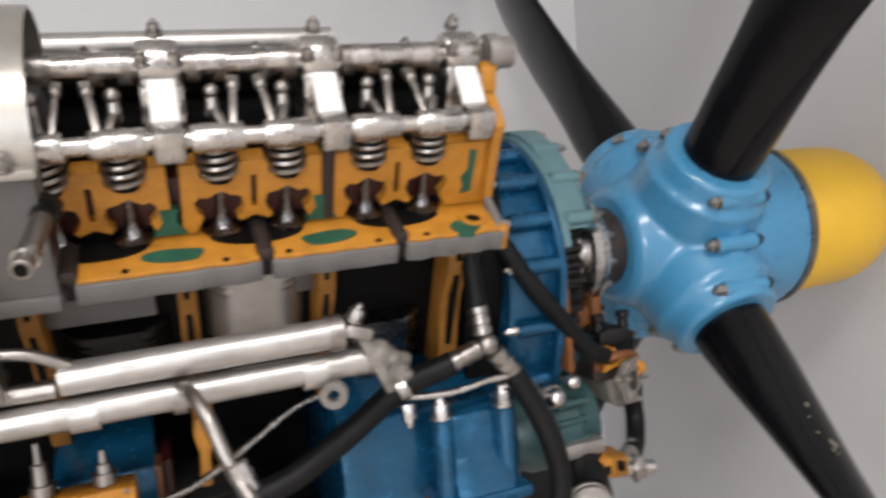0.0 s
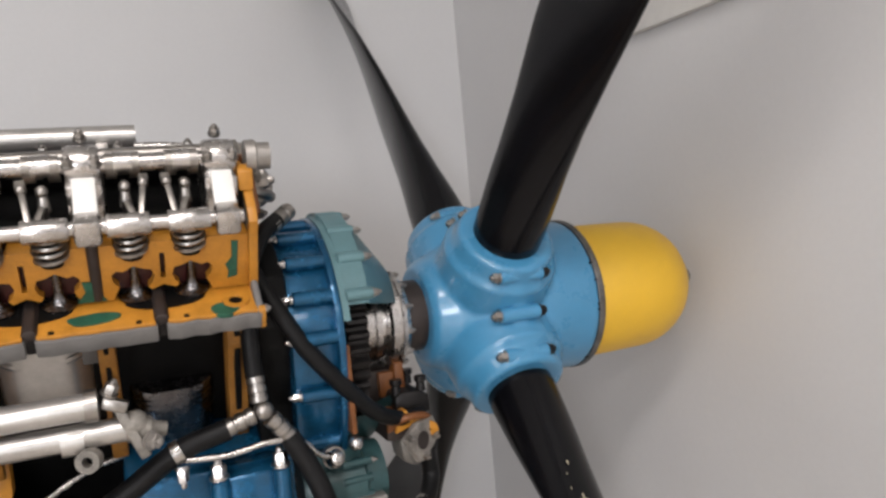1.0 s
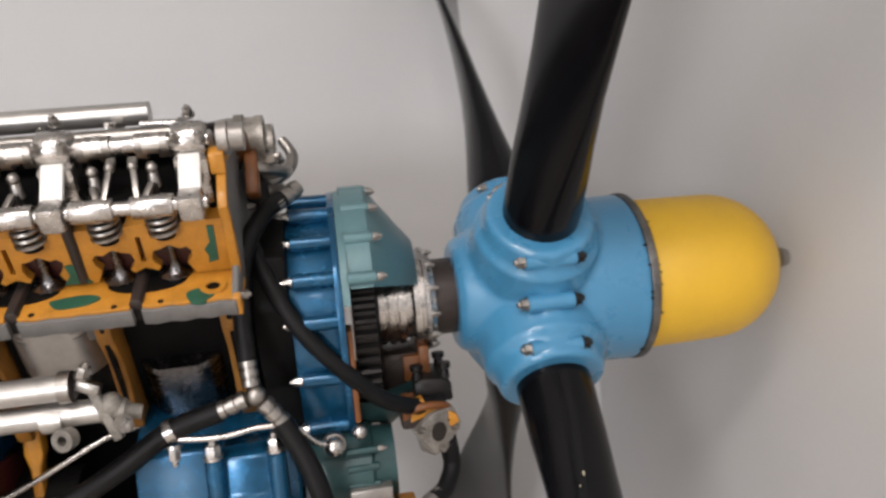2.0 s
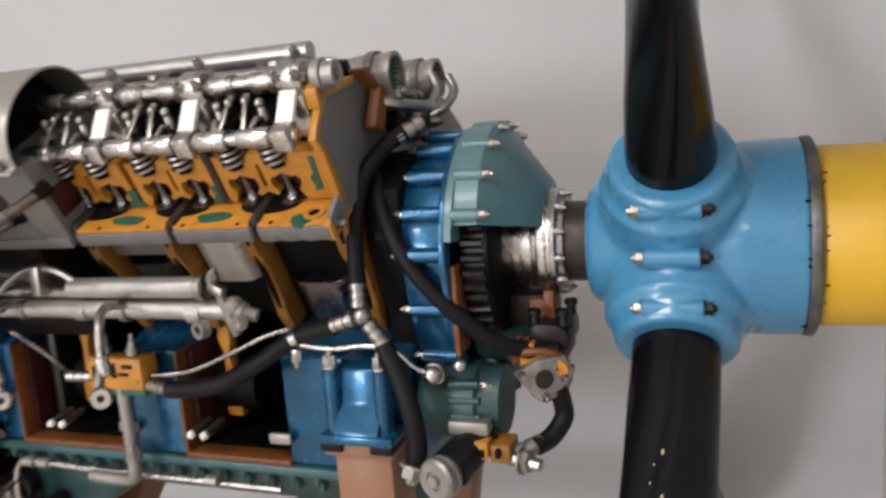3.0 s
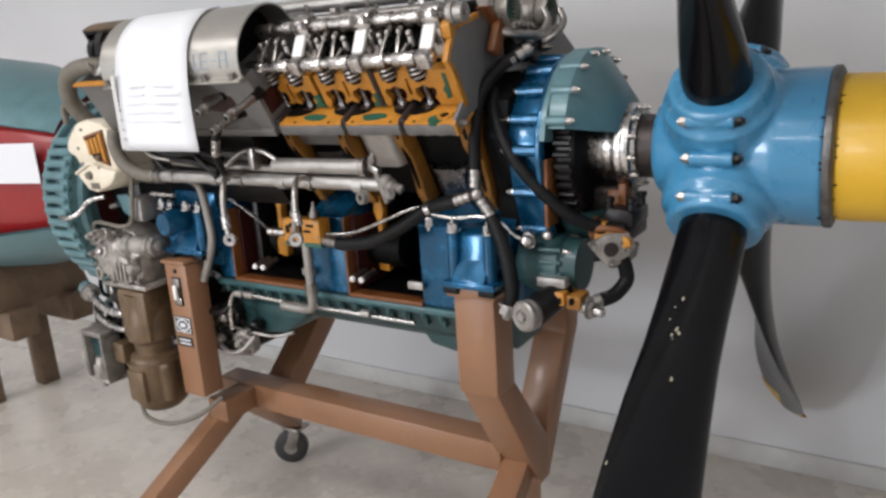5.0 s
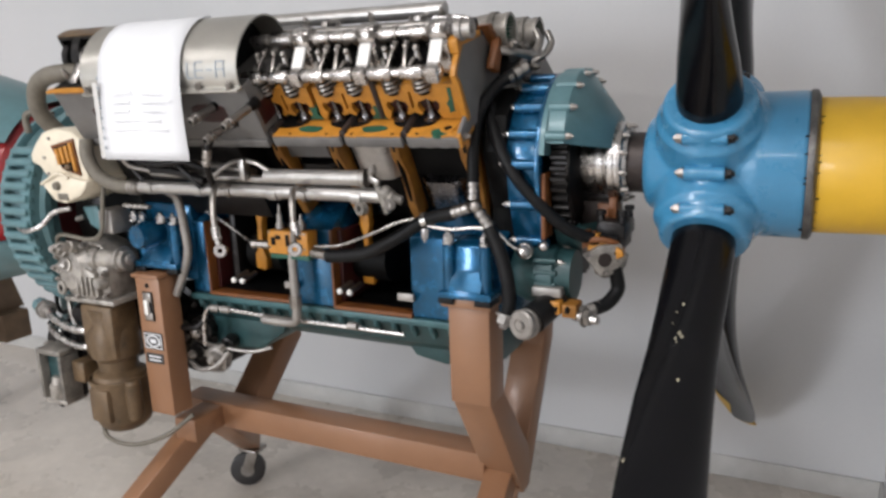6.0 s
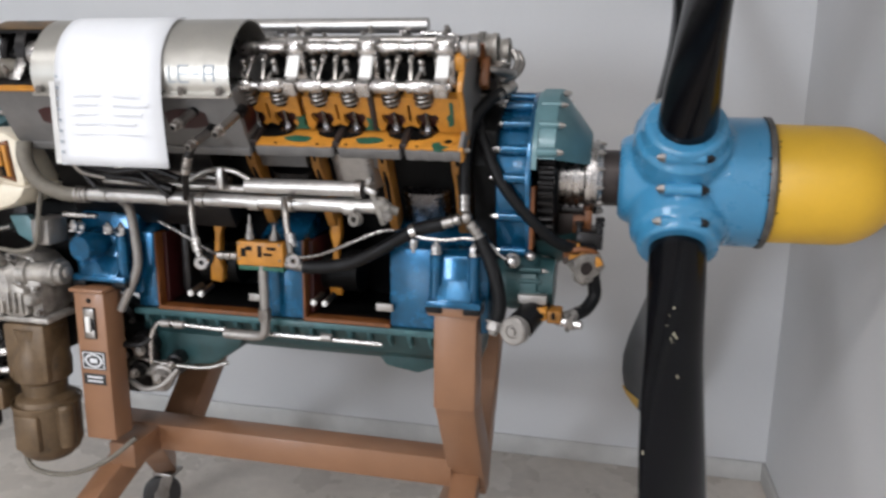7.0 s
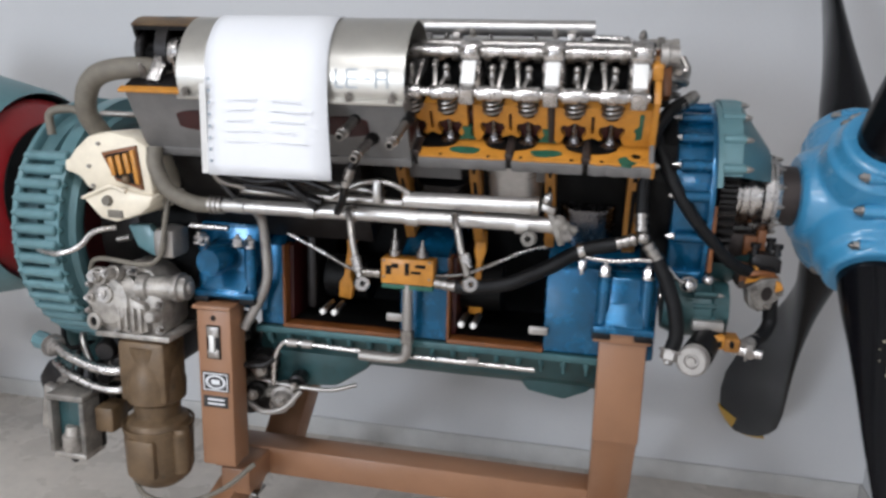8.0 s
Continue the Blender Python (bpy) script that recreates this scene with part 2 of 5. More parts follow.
AZ = 1.205                     # height of the propeller shaft
CZ = 1.06                      # height of the crankshaft
BANK = pose(0, 0, CZ, 30)      # near cylinder bank: local x along, -y outwards, z up the bores
FAR = pose(0, 0, CZ, -30)
HX0, HX1 = -0.80, 0.192        # ends of the cylinder heads
CYL = [0.085 - 0.149 * i for i in range(6)]

engine = thing("cutaway_engine", "sectioned blue and teal aircraft engine on a brown stand", "engine")

# ---- crankcase and sump ----
cc = prism([(-0.145, 0.87), (-0.145, 1.055), (0, 1.135), (0.145, 1.055), (0.145, 0.87)], "x", 0.012, 0.235, 0.006)
crankcase = part("crankcase", cc, "blue", engine, "metallic blue crankcase with windows cut in its side")
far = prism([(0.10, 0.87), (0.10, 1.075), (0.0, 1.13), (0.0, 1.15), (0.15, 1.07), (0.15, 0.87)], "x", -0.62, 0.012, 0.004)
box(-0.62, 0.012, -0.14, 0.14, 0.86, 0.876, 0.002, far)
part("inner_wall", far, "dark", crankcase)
for x0, x1 in ((-0.62, -0.565), (-0.296, -0.193)):
    web = prism([(-0.145, 0.872), (-0.145, 1.055), (-0.02, 1.12), (0.1, 1.08), (0.1, 0.872)], "x", x0, x1, 0.004)
    part("web", web, "blue", crankcase)
    part("cut_edge", box(x1 - 0.001, x1 + 0.005, -0.147, -0.105, 0.876, 1.055, 0.001), "orange", crankcase, "orange painted cut edge")
for x0 in (-0.563, -0.190):
    part("inside_face", box(x0, x0 + 0.012, -0.120, 0.09, 0.88, 1.05, 0.002), "red", crankcase, "dark red inside face")
for x0, x1 in ((-0.565, -0.297), (-0.192, 0.013)):
    part("cut_edge", box(x0, x1, -0.149, -0.11, 0.868, 0.877, 0.001), "orange", crankcase, "orange painted cut edge")
sump = prism([(-0.135, 0.868), (-0.135, 0.85), (-0.10, 0.792), (-0.06, 0.763), (0.06, 0.763), (0.10, 0.792), (0.135, 0.85), (0.135, 0.868)], "x", -0.62, 0.20, 0.006)
prism([(-0.64, 0.86), (-0.66, 0.72), (-0.60, 0.70), (-0.46, 0.715), (-0.38, 0.77), (-0.36, 0.86)], "y", -0.10, 0.10, 0.012, sump)
prism([(-0.06, 0.80), (-0.02, 0.748), (0.06, 0.735), (0.11, 0.758), (0.15, 0.80)], "y", -0.075, 0.075, 0.008, sump)
sump_ob = part("sump", sump, "teal_dark", engine, "teal painted oil sump under the crankcase")
fl = box(-0.63, 0.21, -0.152, 0.152, 0.852, 0.868, 0.003)
part("flange", fl, "teal_mid", sump_ob)
for i in range(17):
    part("bolt", hexbolt((-0.60 + 0.047 * i, -0.144, 0.852), (0, 0, -1), 0.006, 0.02), "teal_mid", sump_ob)
    part("rib", box(-0.603 + 0.047 * i, -0.597 + 0.047 * i, -0.135, -0.10, 0.82, 0.853, 0.001), "teal_mid", sump_ob)

part("front_web", prism([(-0.115, 1.06), (-0.115, 1.12), (-0.165, 1.24), (-0.155, 1.31), (-0.08, 1.36), (0.08, 1.36), (0.16, 1.30), (0.12, 1.06)], "x", 0.195, 0.246, 0.004), "dark", crankcase, "near-black front web")

# mounting feet on the stand
for x0, x1, nm in ((0.112, 0.229, 0), (-0.742, -0.60, 1)):
    f = prism([(-0.14, 0.96), (-0.215, 0.948), (-0.215, 0.962), (-0.19, 1.0), (-0.185, 1.05), (-0.165, 1.062), (-0.12, 1.062)], "x", x0 + 0.022, x1 - 0.022, 0.004)
    box(x0, x1, -0.218, -0.13, 0.945, 0.96, 0.004, f)
    foot = part("mounting_foot", f, "blue", engine, "blue engine mounting foot bolted to the stand")
    for bx in (x0 + 0.016, x1 - 0.020):
        part("boss", rod((bx, -0.19, 0.955), (bx, -0.19, 1.055), 0.014, 0.013, 14, bevel=0.003), "blue", foot)
        part("bolt", hexbolt((bx, -0.19, 1.055), (0, 0, 1), 0.0105, 0.028), "chrome", foot)
        part("rubber_block", box(bx - 0.018, bx + 0.018, -0.215, -0.16, 0.932, 0.946, 0.003), "rubber", foot)
part("rear_housing", box(-0.76, -0.60, -0.15, 0.15, 0.90, 1.10, 0.012), "blue", engine, "dark blue rear crankcase housing")

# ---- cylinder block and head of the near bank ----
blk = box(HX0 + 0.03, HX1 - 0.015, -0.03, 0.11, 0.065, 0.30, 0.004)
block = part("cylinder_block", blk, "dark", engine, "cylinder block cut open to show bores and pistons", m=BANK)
part("block_side", box(HX0 + 0.03, -0.36, -0.105, -0.03, 0.075, 0.296, 0.004), "iron", block, m=BANK)
for i, x in enumerate((0.17, 0.0105, -0.1385, -0.2875)):
    w = 0.013 if i == 0 else 0.010
    part("section_wall", prism([(-0.076, 0.298), (-0.070, 0.27), (-0.074, 0.235), (-0.064, 0.19), (-0.068, 0.14), (-0.075, 0.105), (-0.070, 0.065), (0, 0.06), (0, 0.298)], "x", x - w, x + w, 0.002), "ochre", block, "yellow painted cut wall", m=BANK)
    part("gap_shade", box(x - w * 0.35, x + w * 0.3, -0.0725, -0.02, 0.09, 0.28, 0.001), "dark", block, m=BANK)


def bore(x, top, style):
    """A cut cylinder liner with its piston at a given height."""
    ln = lathe([(0.07, 0.070), (0.29, 0.070), (0.29, 0.064), (0.07, 0.064)], (x, 0, 0), (0, 0, 1), 40, )
    for v in [v for v in ln.verts if v.co.y < -0.012]:
        v.co.y = -0.012
    part("liner", ln, "iron", block, m=BANK)
    pr = [(top - 0.10, 0.0), (top - 0.10, 0.060), (top - 0.034, 0.061)]
    for k in range(3):
        h = top - 0.032 + k * 0.009
        pr += [(h, 0.0615), (h, 0.0585), (h + 0.003, 0.0585), (h + 0.003, 0.0615)]
    pr += [(top - 0.002, 0.0615), (top, 0.059), (top, 0)]
    pm = lathe(pr, (x, -0.004, 0), (0, 0, 1), 40)
    for v in pm.verts:
        v.co.y = max(v.co.y, -0.056)
    ps = part("piston", pm, style, engine, "piston with ring grooves", m=BANK)
    return ps


bore(CYL[0], 0.158, "valve")
bore(CYL[1], 0.262, "rail")
bore(CYL[2], 0.20, "iron")
part("cut_panel", box(-0.132, -0.05, -0.045, -0.035, 0.215, 0.297, 0.002, m=pose(0.053, 0, 0)), "grey", block, m=BANK)
part("cut_panel", box(-0.278, -0.17, -0.05, -0.04, 0.215, 0.297, 0.002), "grey", block, m=BANK)

head = part("cylinder_head", box(HX0, -0.245, -0.128, 0.128, 0.300, 0.448, 0.004), "grey", engine, "grey cylinder head, its front half sectioned in yellow", m=BANK)
body = box(-0.245, HX1 - 0.002, -0.057, 0.128, 0.302, 0.385, 0.002)
part("head_core", body, "red", head, "dark red port lining", m=BANK)
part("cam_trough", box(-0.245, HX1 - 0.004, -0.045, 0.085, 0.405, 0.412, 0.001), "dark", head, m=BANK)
part("cam_box_wall", box(-0.245, HX1 - 0.004, 0.072, 0.085, 0.412, 0.456, 0.003), "iron", head, "oily cast wall behind the camshaft", m=BANK)
for k in range(5):
    part("nut", hexbolt((-0.205 + 0.085 * k, 0.076, 0.456), (0, 0, 1), 0.006, 0.014), "steel", head, m=BANK)
# base flange of the head: a yellow topped ledge with breaks at the bores
edges = [-0.238, CYL[1] + 0.002, CYL[0] - 0.008, HX1]
for i in range(3):
    a, b = edges[i] + 0.005, edges[i + 1] - (0.005 if i < 2 else 0)
    n = 7
    low = [(a + (b - a) * k / n, -0.128 + 0.0016 * math.sin(3 * k + i)) for k in range(n + 1)]
    outl = low + [(b, -0.04), (a, -0.04)]
    lg = part("ledge", prism(outl, "z", 0.300, 0.322, 0.002), "grey", head, "grey cut edge of the head flange", m=BANK)
    part("ledge_top", prism([(x * 0.999 + (0.002 if x < (a + b) / 2 else -0.002), y + 0.003) for x, y in outl], "z", 0.322, 0.3265, 0.001), "yellow", lg, "yellow painted cut face", m=BANK)
for x in edges[:3]:
    part("stud_block", prism([(x - 0.008, 0.318), (x + 0.008, 0.318), (x + 0.009, 0.326), (x + 0.005, 0.333), (x - 0.005, 0.333), (x - 0.009, 0.326)], "y", -0.120, -0.05, 0.002), "shaft", head, "oily dark stud block", m=BANK)
    part("gap_filler", box(x - 0.0045, x + 0.0045, -0.119, -0.05, 0.301, 0.318, 0.0), "iron", head, m=BANK)
for x, rx, y in ((0.150, 0.017, -0.116), (0.004, 0.028, -0.104), (-0.146, 0.028, -0.104)):
    blob = [(x + rx * math.cos(a) * (1 + 0.10 * math.sin(3 * a + x * 90)), y + 0.011 * math.sin(a) * (1 + 0.14 * math.sin(2 * a + x * 70))) for a in (k * math.pi / 16 for k in range(32))]
    part("passage", prism(blob, "z", 0.322, 0.3285, 0.0), "green", head, "dark green water passage", m=BANK)
    if rx > 0.02:
        part("passage", prism([(x - 0.016, 0.330), (x + 0.016, 0.330), (x + 0.006, 0.344), (x + 0.009, 0.358), (x - 0.009, 0.358), (x - 0.006, 0.344)], "y", -0.0725, -0.06, 0.0), "green", head, m=BANK)
for x, y in ((0.105, -0.119), (0.052, -0.12), (-0.04, -0.119), (-0.10, -0.12), (-0.19, -0.119)):
    part("pin_hole_shade", lathe([(0.3264, 0), (0.3272, 0.0035), (0.3262, 0.0036)], (x, y, 0), (0, 0, 1), 10), "dark", head, m=BANK)
ring = lathe([(0.3265, 0.008), (0.330, 0.009), (0.330, 0.0155), (0.3265, 0.0165)], (0.165, -0.102, 0), (0, 0, 1), 20)
part("stud_hole", ring, "yellow", head, m=BANK)
part("stud_bore_shade", lathe([(0.3265, 0), (0.3275, 0.0085), (0.3265, 0.0086)], (0.165, -0.102, 0), (0, 0, 1), 16), "dark", head, m=BANK)


def valve_section(c, side, wide):
    """One sectioned half of a combustion chamber: yellow metal round a port, a valve and its spring."""
    v = 0.0325
    out = [(0, 0.352), (0.003, 0.352), (0.003, 0.388), (0, 0.388), (0, 0.404), (0.012, 0.404), (0.016, 0.394), (0.0325, 0.389), (0.0325, 0.373), (0.022, 0.368), (0.013, 0.366), (0.010, 0.356), (0.013, 0.347), (0.018, 0.342),
           (0.014, 0.337), (0.0, 0.343)]
    out2 = [(0.0325, 0.389), (0.049, 0.394), (0.053, 0.404), (wide - 0.006, 0.404), (wide - 0.006, 0.38), (wide - 0.004, 0.328), (0.058, 0.328), (0.054, 0.336), (0.050, 0.345), (0.056, 0.352), (0.058, 0.362), (0.052, 0.368), (0.045, 0.366), (0.0325, 0.373)]
    for o in (out, out2):
        pts = [(c + side * x, s) for x, s in o]
        part("section_metal", prism(pts, "y", -0.07, -0.045, 0.0), "yellow", head, "yellow painted section", m=BANK)
    roof = [(c + side * x, s) for x, s in ((0, 0.343), (0.014, 0.337), (0.02, 0.333), (0.05, 0.335), (0.06, 0.327), (0.0, 0.327))]
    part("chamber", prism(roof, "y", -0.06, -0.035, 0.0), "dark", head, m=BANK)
    x = c + side * v
    vp = [(0.326, 0), (0.326, 0.0185), (0.328, 0.0205), (0.3300, 0.0205), (0.332, 0.0150), (0.335, 0.0095), (0.340, 0.0066), (0.348, 0.0052), (0.360, 0.0046), (0.455, 0.0045), (0.457, 0)]
    val = part("valve", lathe(vp, (x, -0.064, 0), (0, 0, 1), 24), "valve", head, "dark steel poppet valve", m=BANK)
    turns, coil = 4.5, []
    for k in range(int(turns * 14) + 1):
        a = 2 * math.pi * k / 14
        coil.append((x + 0.0165 * math.cos(a), -0.068 + 0.0165 * math.sin(a), 0.389 + 0.041 * k / (turns * 14)))
    sp = sweep(coil, 0.003, 7, 1, curved=False)
    part("spring", sp, "steel", val, "coiled valve spring", m=BANK)
    part("spring_inside_shade", rod((x, -0.068, 0.386), (x, -0.068, 0.43), 0.0125, 0.0125, 16), "dark", val, m=BANK)
    part("retainer", lathe([(0.43, 0), (0.43, 0.018), (0.434, 0.018), (0.438, 0.010), (0.438, 0)], (x, -0.068, 0), (0, 0, 1), 18), "steel", val, m=BANK)
    part("tappet", ball((x, -0.053, 0.470), 0.0072, rod((x, -0.056, 0.446), (x, -0.053, 0.466), 0.0075, 0.0055, 12, bevel=0.0015), 10), "steel", val, m=BANK)


for c in CYL[:3]:
    for side in (-1, 1):
        valve_section(c, side, 0.0745 if side < 0 or c < 0.05 else 0.107)

for c in CYL[:3]:
    oval = [(c + 0.047 * math.cos(k * math.pi / 12), -0.078 + 0.021 * math.sin(k * math.pi / 12)) for k in range(24)]
    part("chamber_shade", prism(oval, "z", 0.3215, 0.3272, 0.0), "dark", head, "flat black oval for the shaded combustion chamber", m=BANK)
part("guide_column", rod((0.0105, -0.068, 0.330), (0.0105, -0.068, 0.428), 0.0065, 0.0075, 14, bevel=0.001), "shaft", head, m=BANK)
part("passage", prism([(0.160, 0.342), (0.172, 0.345), (0.174, 0.395), (0.166, 0.396), (0.166, 0.372), (0.158, 0.362), (0.162, 0.352)], "y", -0.0715, -0.065, 0.0), "green", head, "dark green water passage", m=BANK)
# camshaft, rocker shafts, pedestals
cam_ob = part("camshaft", lathe([(-0.27, 0), (-0.27, 0.0105), (0.182, 0.0105), (0.182, 0)], (0, -0.02, 0.484), (1, 0, 0), 24), "chrome", engine, "polished camshaft with lobes and journals", m=BANK)
for k in range(3):
    for dx in (-0.045, -0.02, 0.02, 0.045):
        lb = lathe([(0, 0), (0, 0.013), (0.012, 0.013), (0.012, 0)], (CYL[k] + dx - 0.006, -0.02, 0.484), (1, 0, 0), 20)
        for v in lb.verts:
            if v.co.z < 0.478:
                v.co.z -= 0.005
        part("lobe", lb, "steel", cam_ob, m=BANK)
    for dx in (-0.032, 0.032):
        part("collar", lathe([(0, 0), (0, 0.0135), (0.02, 0.0135), (0.02, 0)], (CYL[k] + dx - 0.01, -0.02, 0.484), (1, 0, 0), 20), "chrome", cam_ob, m=BANK)
sh = part("rocker_shaft", lathe([(-0.27, 0), (-0.27, 0.0085), (0.178, 0.0085), (0.178, 0)], (0, -0.09, 0.441), (1, 0, 0), 20), "chrome", engine, "polished rocker shaft", m=BANK)
for k in range(3):
    for side in (-1, 1):
        x = CYL[k] + side * 0.0325
        part("sleeve", lathe([(0, 0), (0, 0.0125), (0.002, 0.0135), (0.044, 0.0135), (0.046, 0.0125), (0.046, 0)], (x - 0.023, -0.09, 0.441), (1, 0, 0), 22), "chrome", sh, m=BANK)
        arm = bar((x - side * 0.014, -0.092, 0.450), (x - side * 0.020, -0.052, 0.474), 0.007, 0.005, 0.0015)
        bar((x - side * 0.020, -0.056, 0.472), (x - side * 0.021, -0.040, 0.477), 0.011, 0.008, 0.002, bm=arm)
        bar((x - side * 0.010, -0.094, 0.446), (x, -0.068, 0.459), 0.008, 0.006, 0.002, bm=arm)
        ball((x - side * 0.020, -0.053, 0.474), 0.0065, arm, 10)
        part("rocker_arm", arm, "steel", sh, "slim steel rocker arm", m=BANK)
rear = part("inlet_rocker_shaft", lathe([(-0.27, 0), (-0.27, 0.010), (0.17, 0.010), (0.17, 0)], (0, 0.05, 0.462), (1, 0, 0), 16), "steel", engine, m=BANK)
for k, x in enumerate((0.160, 0.0105, -0.1385)):
    ped = box(x - 0.014, x + 0.014, -0.106, -0.076, 0.424, 0.456, 0.005)
    pedestal = part("pedestal", ped, "chrome", engine, "bright polished rocker pedestal", m=BANK)
    part("strut", bar((x, -0.089, 0.446), (x, -0.043, 0.478), 0.025, 0.008, 0.002, (0, 0.5, 0.8)), "white", pedestal, "bright bare metal strut", m=BANK)
    capb = lathe([(0, 0), (0, 0.021), (0.004, 0.023), (0.032, 0.023), (0.036, 0.021), (0.036, 0)], (x - 0.018, -0.02, 0.484), (1, 0, 0), 24)
    box(x - 0.02, x + 0.02, -0.05, 0.03, 0.412, 0.474, 0.005, capb)
    cap = part("bearing_cap", capb, "chrome", pedestal, m=BANK)
    for dx, dy in ((-0.014, -0.038), (0.014, -0.038), (0.0, 0.004)):
        part("nut", hexbolt((x + dx, dy, 0.492 if dy < 0 else 0.505), (0, -0.3, 1), 0.006, 0.016), "steel", cap, m=BANK)

# end of the sectioned head
endp = prism([(-0.128, 0.300), (-0.128, 0.326), (-0.075, 0.34), (-0.075, 0.41), (-0.078, 0.425), (-0.045, 0.446), (0.0, 0.458), (0.05, 0.44), (0.10, 0.43), (0.128, 0.30)], "x", HX1 - 0.005, HX1 + 0.004, 0.003)
endplate = part("end_plate", endp, "grey", head, "grey end plate of the head", m=BANK)
part("cut_rim", prism([(-0.079, 0.326), (-0.079, 0.405), (-0.085, 0.428), (-0.070, 0.440), (-0.022, 0.464), (-0.020, 0.456), (-0.062, 0.434), (-0.074, 0.424), (-0.066, 0.405), (-0.062, 0.326)], "x", HX1 - 0.006, HX1 + 0.005, 0.001), "yellow", endplate, "yellow painted cut rim", m=BANK)
for y, z in ((-0.105, 0.312), (0.02, 0.312), (0.10, 0.312), (0.095, 0.40)):
    part("nut", hexbolt((HX1 + 0.004, y, z), (1, 0, 0), 0.006, 0.012), "steel", endplate, m=BANK)
part("cut_rim", prism([(-0.022, 0.464), (0.030, 0.449), (0.060, 0.441), (0.060, 0.430), (0.025, 0.440), (-0.020, 0.454)], "x", HX1 - 0.004, HX1 + 0.0065, 0.001), "yellow", endplate, "yellow painted cut rim", m=BANK)
part("cut_rim", prism([(0.068, 0.445), (0.086, 0.440), (0.108, 0.385), (0.098, 0.378)], "x", HX1 - 0.004, HX1 + 0.022, 0.002), "orange", endplate, "orange painted cut rim", m=BANK)
part("cut_rim", prism([(-0.128, 0.300), (-0.128, 0.326), (-0.120, 0.329), (-0.118, 0.306), (-0.06, 0.306), (-0.06, 0.300)], "x", HX1 - 0.003, HX1 + 0.0055, 0.001), "yellow", endplate, m=BANK)
part("cam_end_lug", prism([(-0.050, 0.452), (-0.044, 0.476), (-0.030, 0.480), (-0.026, 0.464)], "x", HX1 - 0.012, HX1 + 0.006, 0.002), "yellow", endplate, "yellow cut lug", m=BANK)
part("end_cap", lathe([(0, 0), (0, 0.02), (0.012, 0.021), (0.014, 0.017), (0.03, 0.017), (0.03, 0.008), (0.022, 0.006), (0.022, 0)], (HX1 + 0.0, -0.02, 0.484), (1, 0, 0), 24), "alu", cam_ob, m=BANK)

# rocker cover, open at both ends
prof = [(-0.143, 0.448), (-0.141, 0.468), (-0.128, 0.494), (-0.103, 0.517), (-0.068, 0.533), (-0.030, 0.539), (0.005, 0.533), (0.032, 0.514), (0.047, 0.488), (0.052, 0.448)]
arcp = [(p.x, p.y) for p in smooth_path([(y, z, 0) for y, z in prof], 4)]
inner = [(-0.045 + (y + 0.045) * 0.965, 0.448 + (z - 0.448) * 0.96) for y, z in arcp]
cov = prism(arcp + inner[::-1], "x", -0.672, -0.238, 0.0)
cover = part("rocker_cover", cov, "cover", engine, "satin aluminium rocker cover with a worn stencil", m=BANK)
part("cover_inside_shade", prism([(-0.045 + (y + 0.045) * 0.99, z - 0.001) for y, z in inner], "x", -0.655, -0.300, 0.0), "dark", cover, m=BANK)
part("flange", box(-0.672, -0.238, -0.156, -0.140, 0.448, 0.454, 0.002), "cover", cover, m=BANK)
# worn stencil blocks: each a hollow painted outline on the curve of the cover
def on_cover(u, lift=0.0006):
    k = max(1, min(len(arcp) - 2, int(u * (len(arcp) - 1))))
    (y0, z0), (y1, z1) = arcp[k - 1], arcp[k + 1]
    n = Vector((0, -(z1 - z0), y1 - y0)).normalized()
    return Vector((0, *arcp[k])) + n * lift, n


for x0, w, strokes in ((-0.362, 0.014, "lb"), (-0.342, 0.020, "ltbm"), (-0.312, 0.014, "m"), (-0.288, 0.020, "ltmr")):
    lo, n0 = on_cover(0.16)
    hi, n1 = on_cover(0.27)
    mid, nm = on_cover(0.215)
    st = bmesh.new()
    dx = Vector((1, 0, 0))
    for kind, p, nn in (("b", lo, n0), ("m", mid, nm), ("t", hi, n1)):
        if kind in strokes:
            bar(p + dx * x0, p + dx * (x0 + w), 0.0028, 0.0016, 0, nn, st)
    for kind, xx in (("l", x0), ("r", x0 + w)):
        if kind in strokes:
            bar(lo + dx * xx, mid + dx * xx, 0.0028, 0.0016, 0, nm, st)
            bar(mid + dx * xx, hi + dx * xx, 0.0028, 0.0016, 0, nm, st)
    part("stencil_mark", st, "ink", cover, "faint blue-grey stencil block", m=BANK)
for i in (0, 4, 5):
    part("bolt", hexbolt((-0.655 + 0.079 * i, -0.148, 0.454), (0, -0.1, 1), 0.006, 0.016), "steel", cover, m=BANK)
# rear end of the cam gear, left open
part("cam_floor", box(HX0, -0.672, -0.124, 0.13, 0.444, 0.4515, 0.001), "iron", head, m=BANK)
part("cut_flange", box(HX0 - 0.004, -0.672, -0.140, -0.124, 0.4485, 0.4545, 0.001), "yellow", head, "yellow painted flange", m=BANK)
part("cam_housing", box(HX0 + 0.01, -0.68, -0.06, 0.09, 0.455, 0.492, 0.008), "dark", head, m=BANK)
part("cam_gear", lathe([(0, 0), (0, 0.034), (0.004, 0.038), (0.014, 0.038), (0.018, 0.034), (0.018, 0.018), (0.05, 0.016), (0.05, 0.026), (0.075, 0.026), (0.075, 0.012), (0.13, 0.012), (0.13, 0)], (HX0 + 0.005, -0.03, 0.478), (1, 0, 0), 30), "iron", cam_ob, m=BANK)
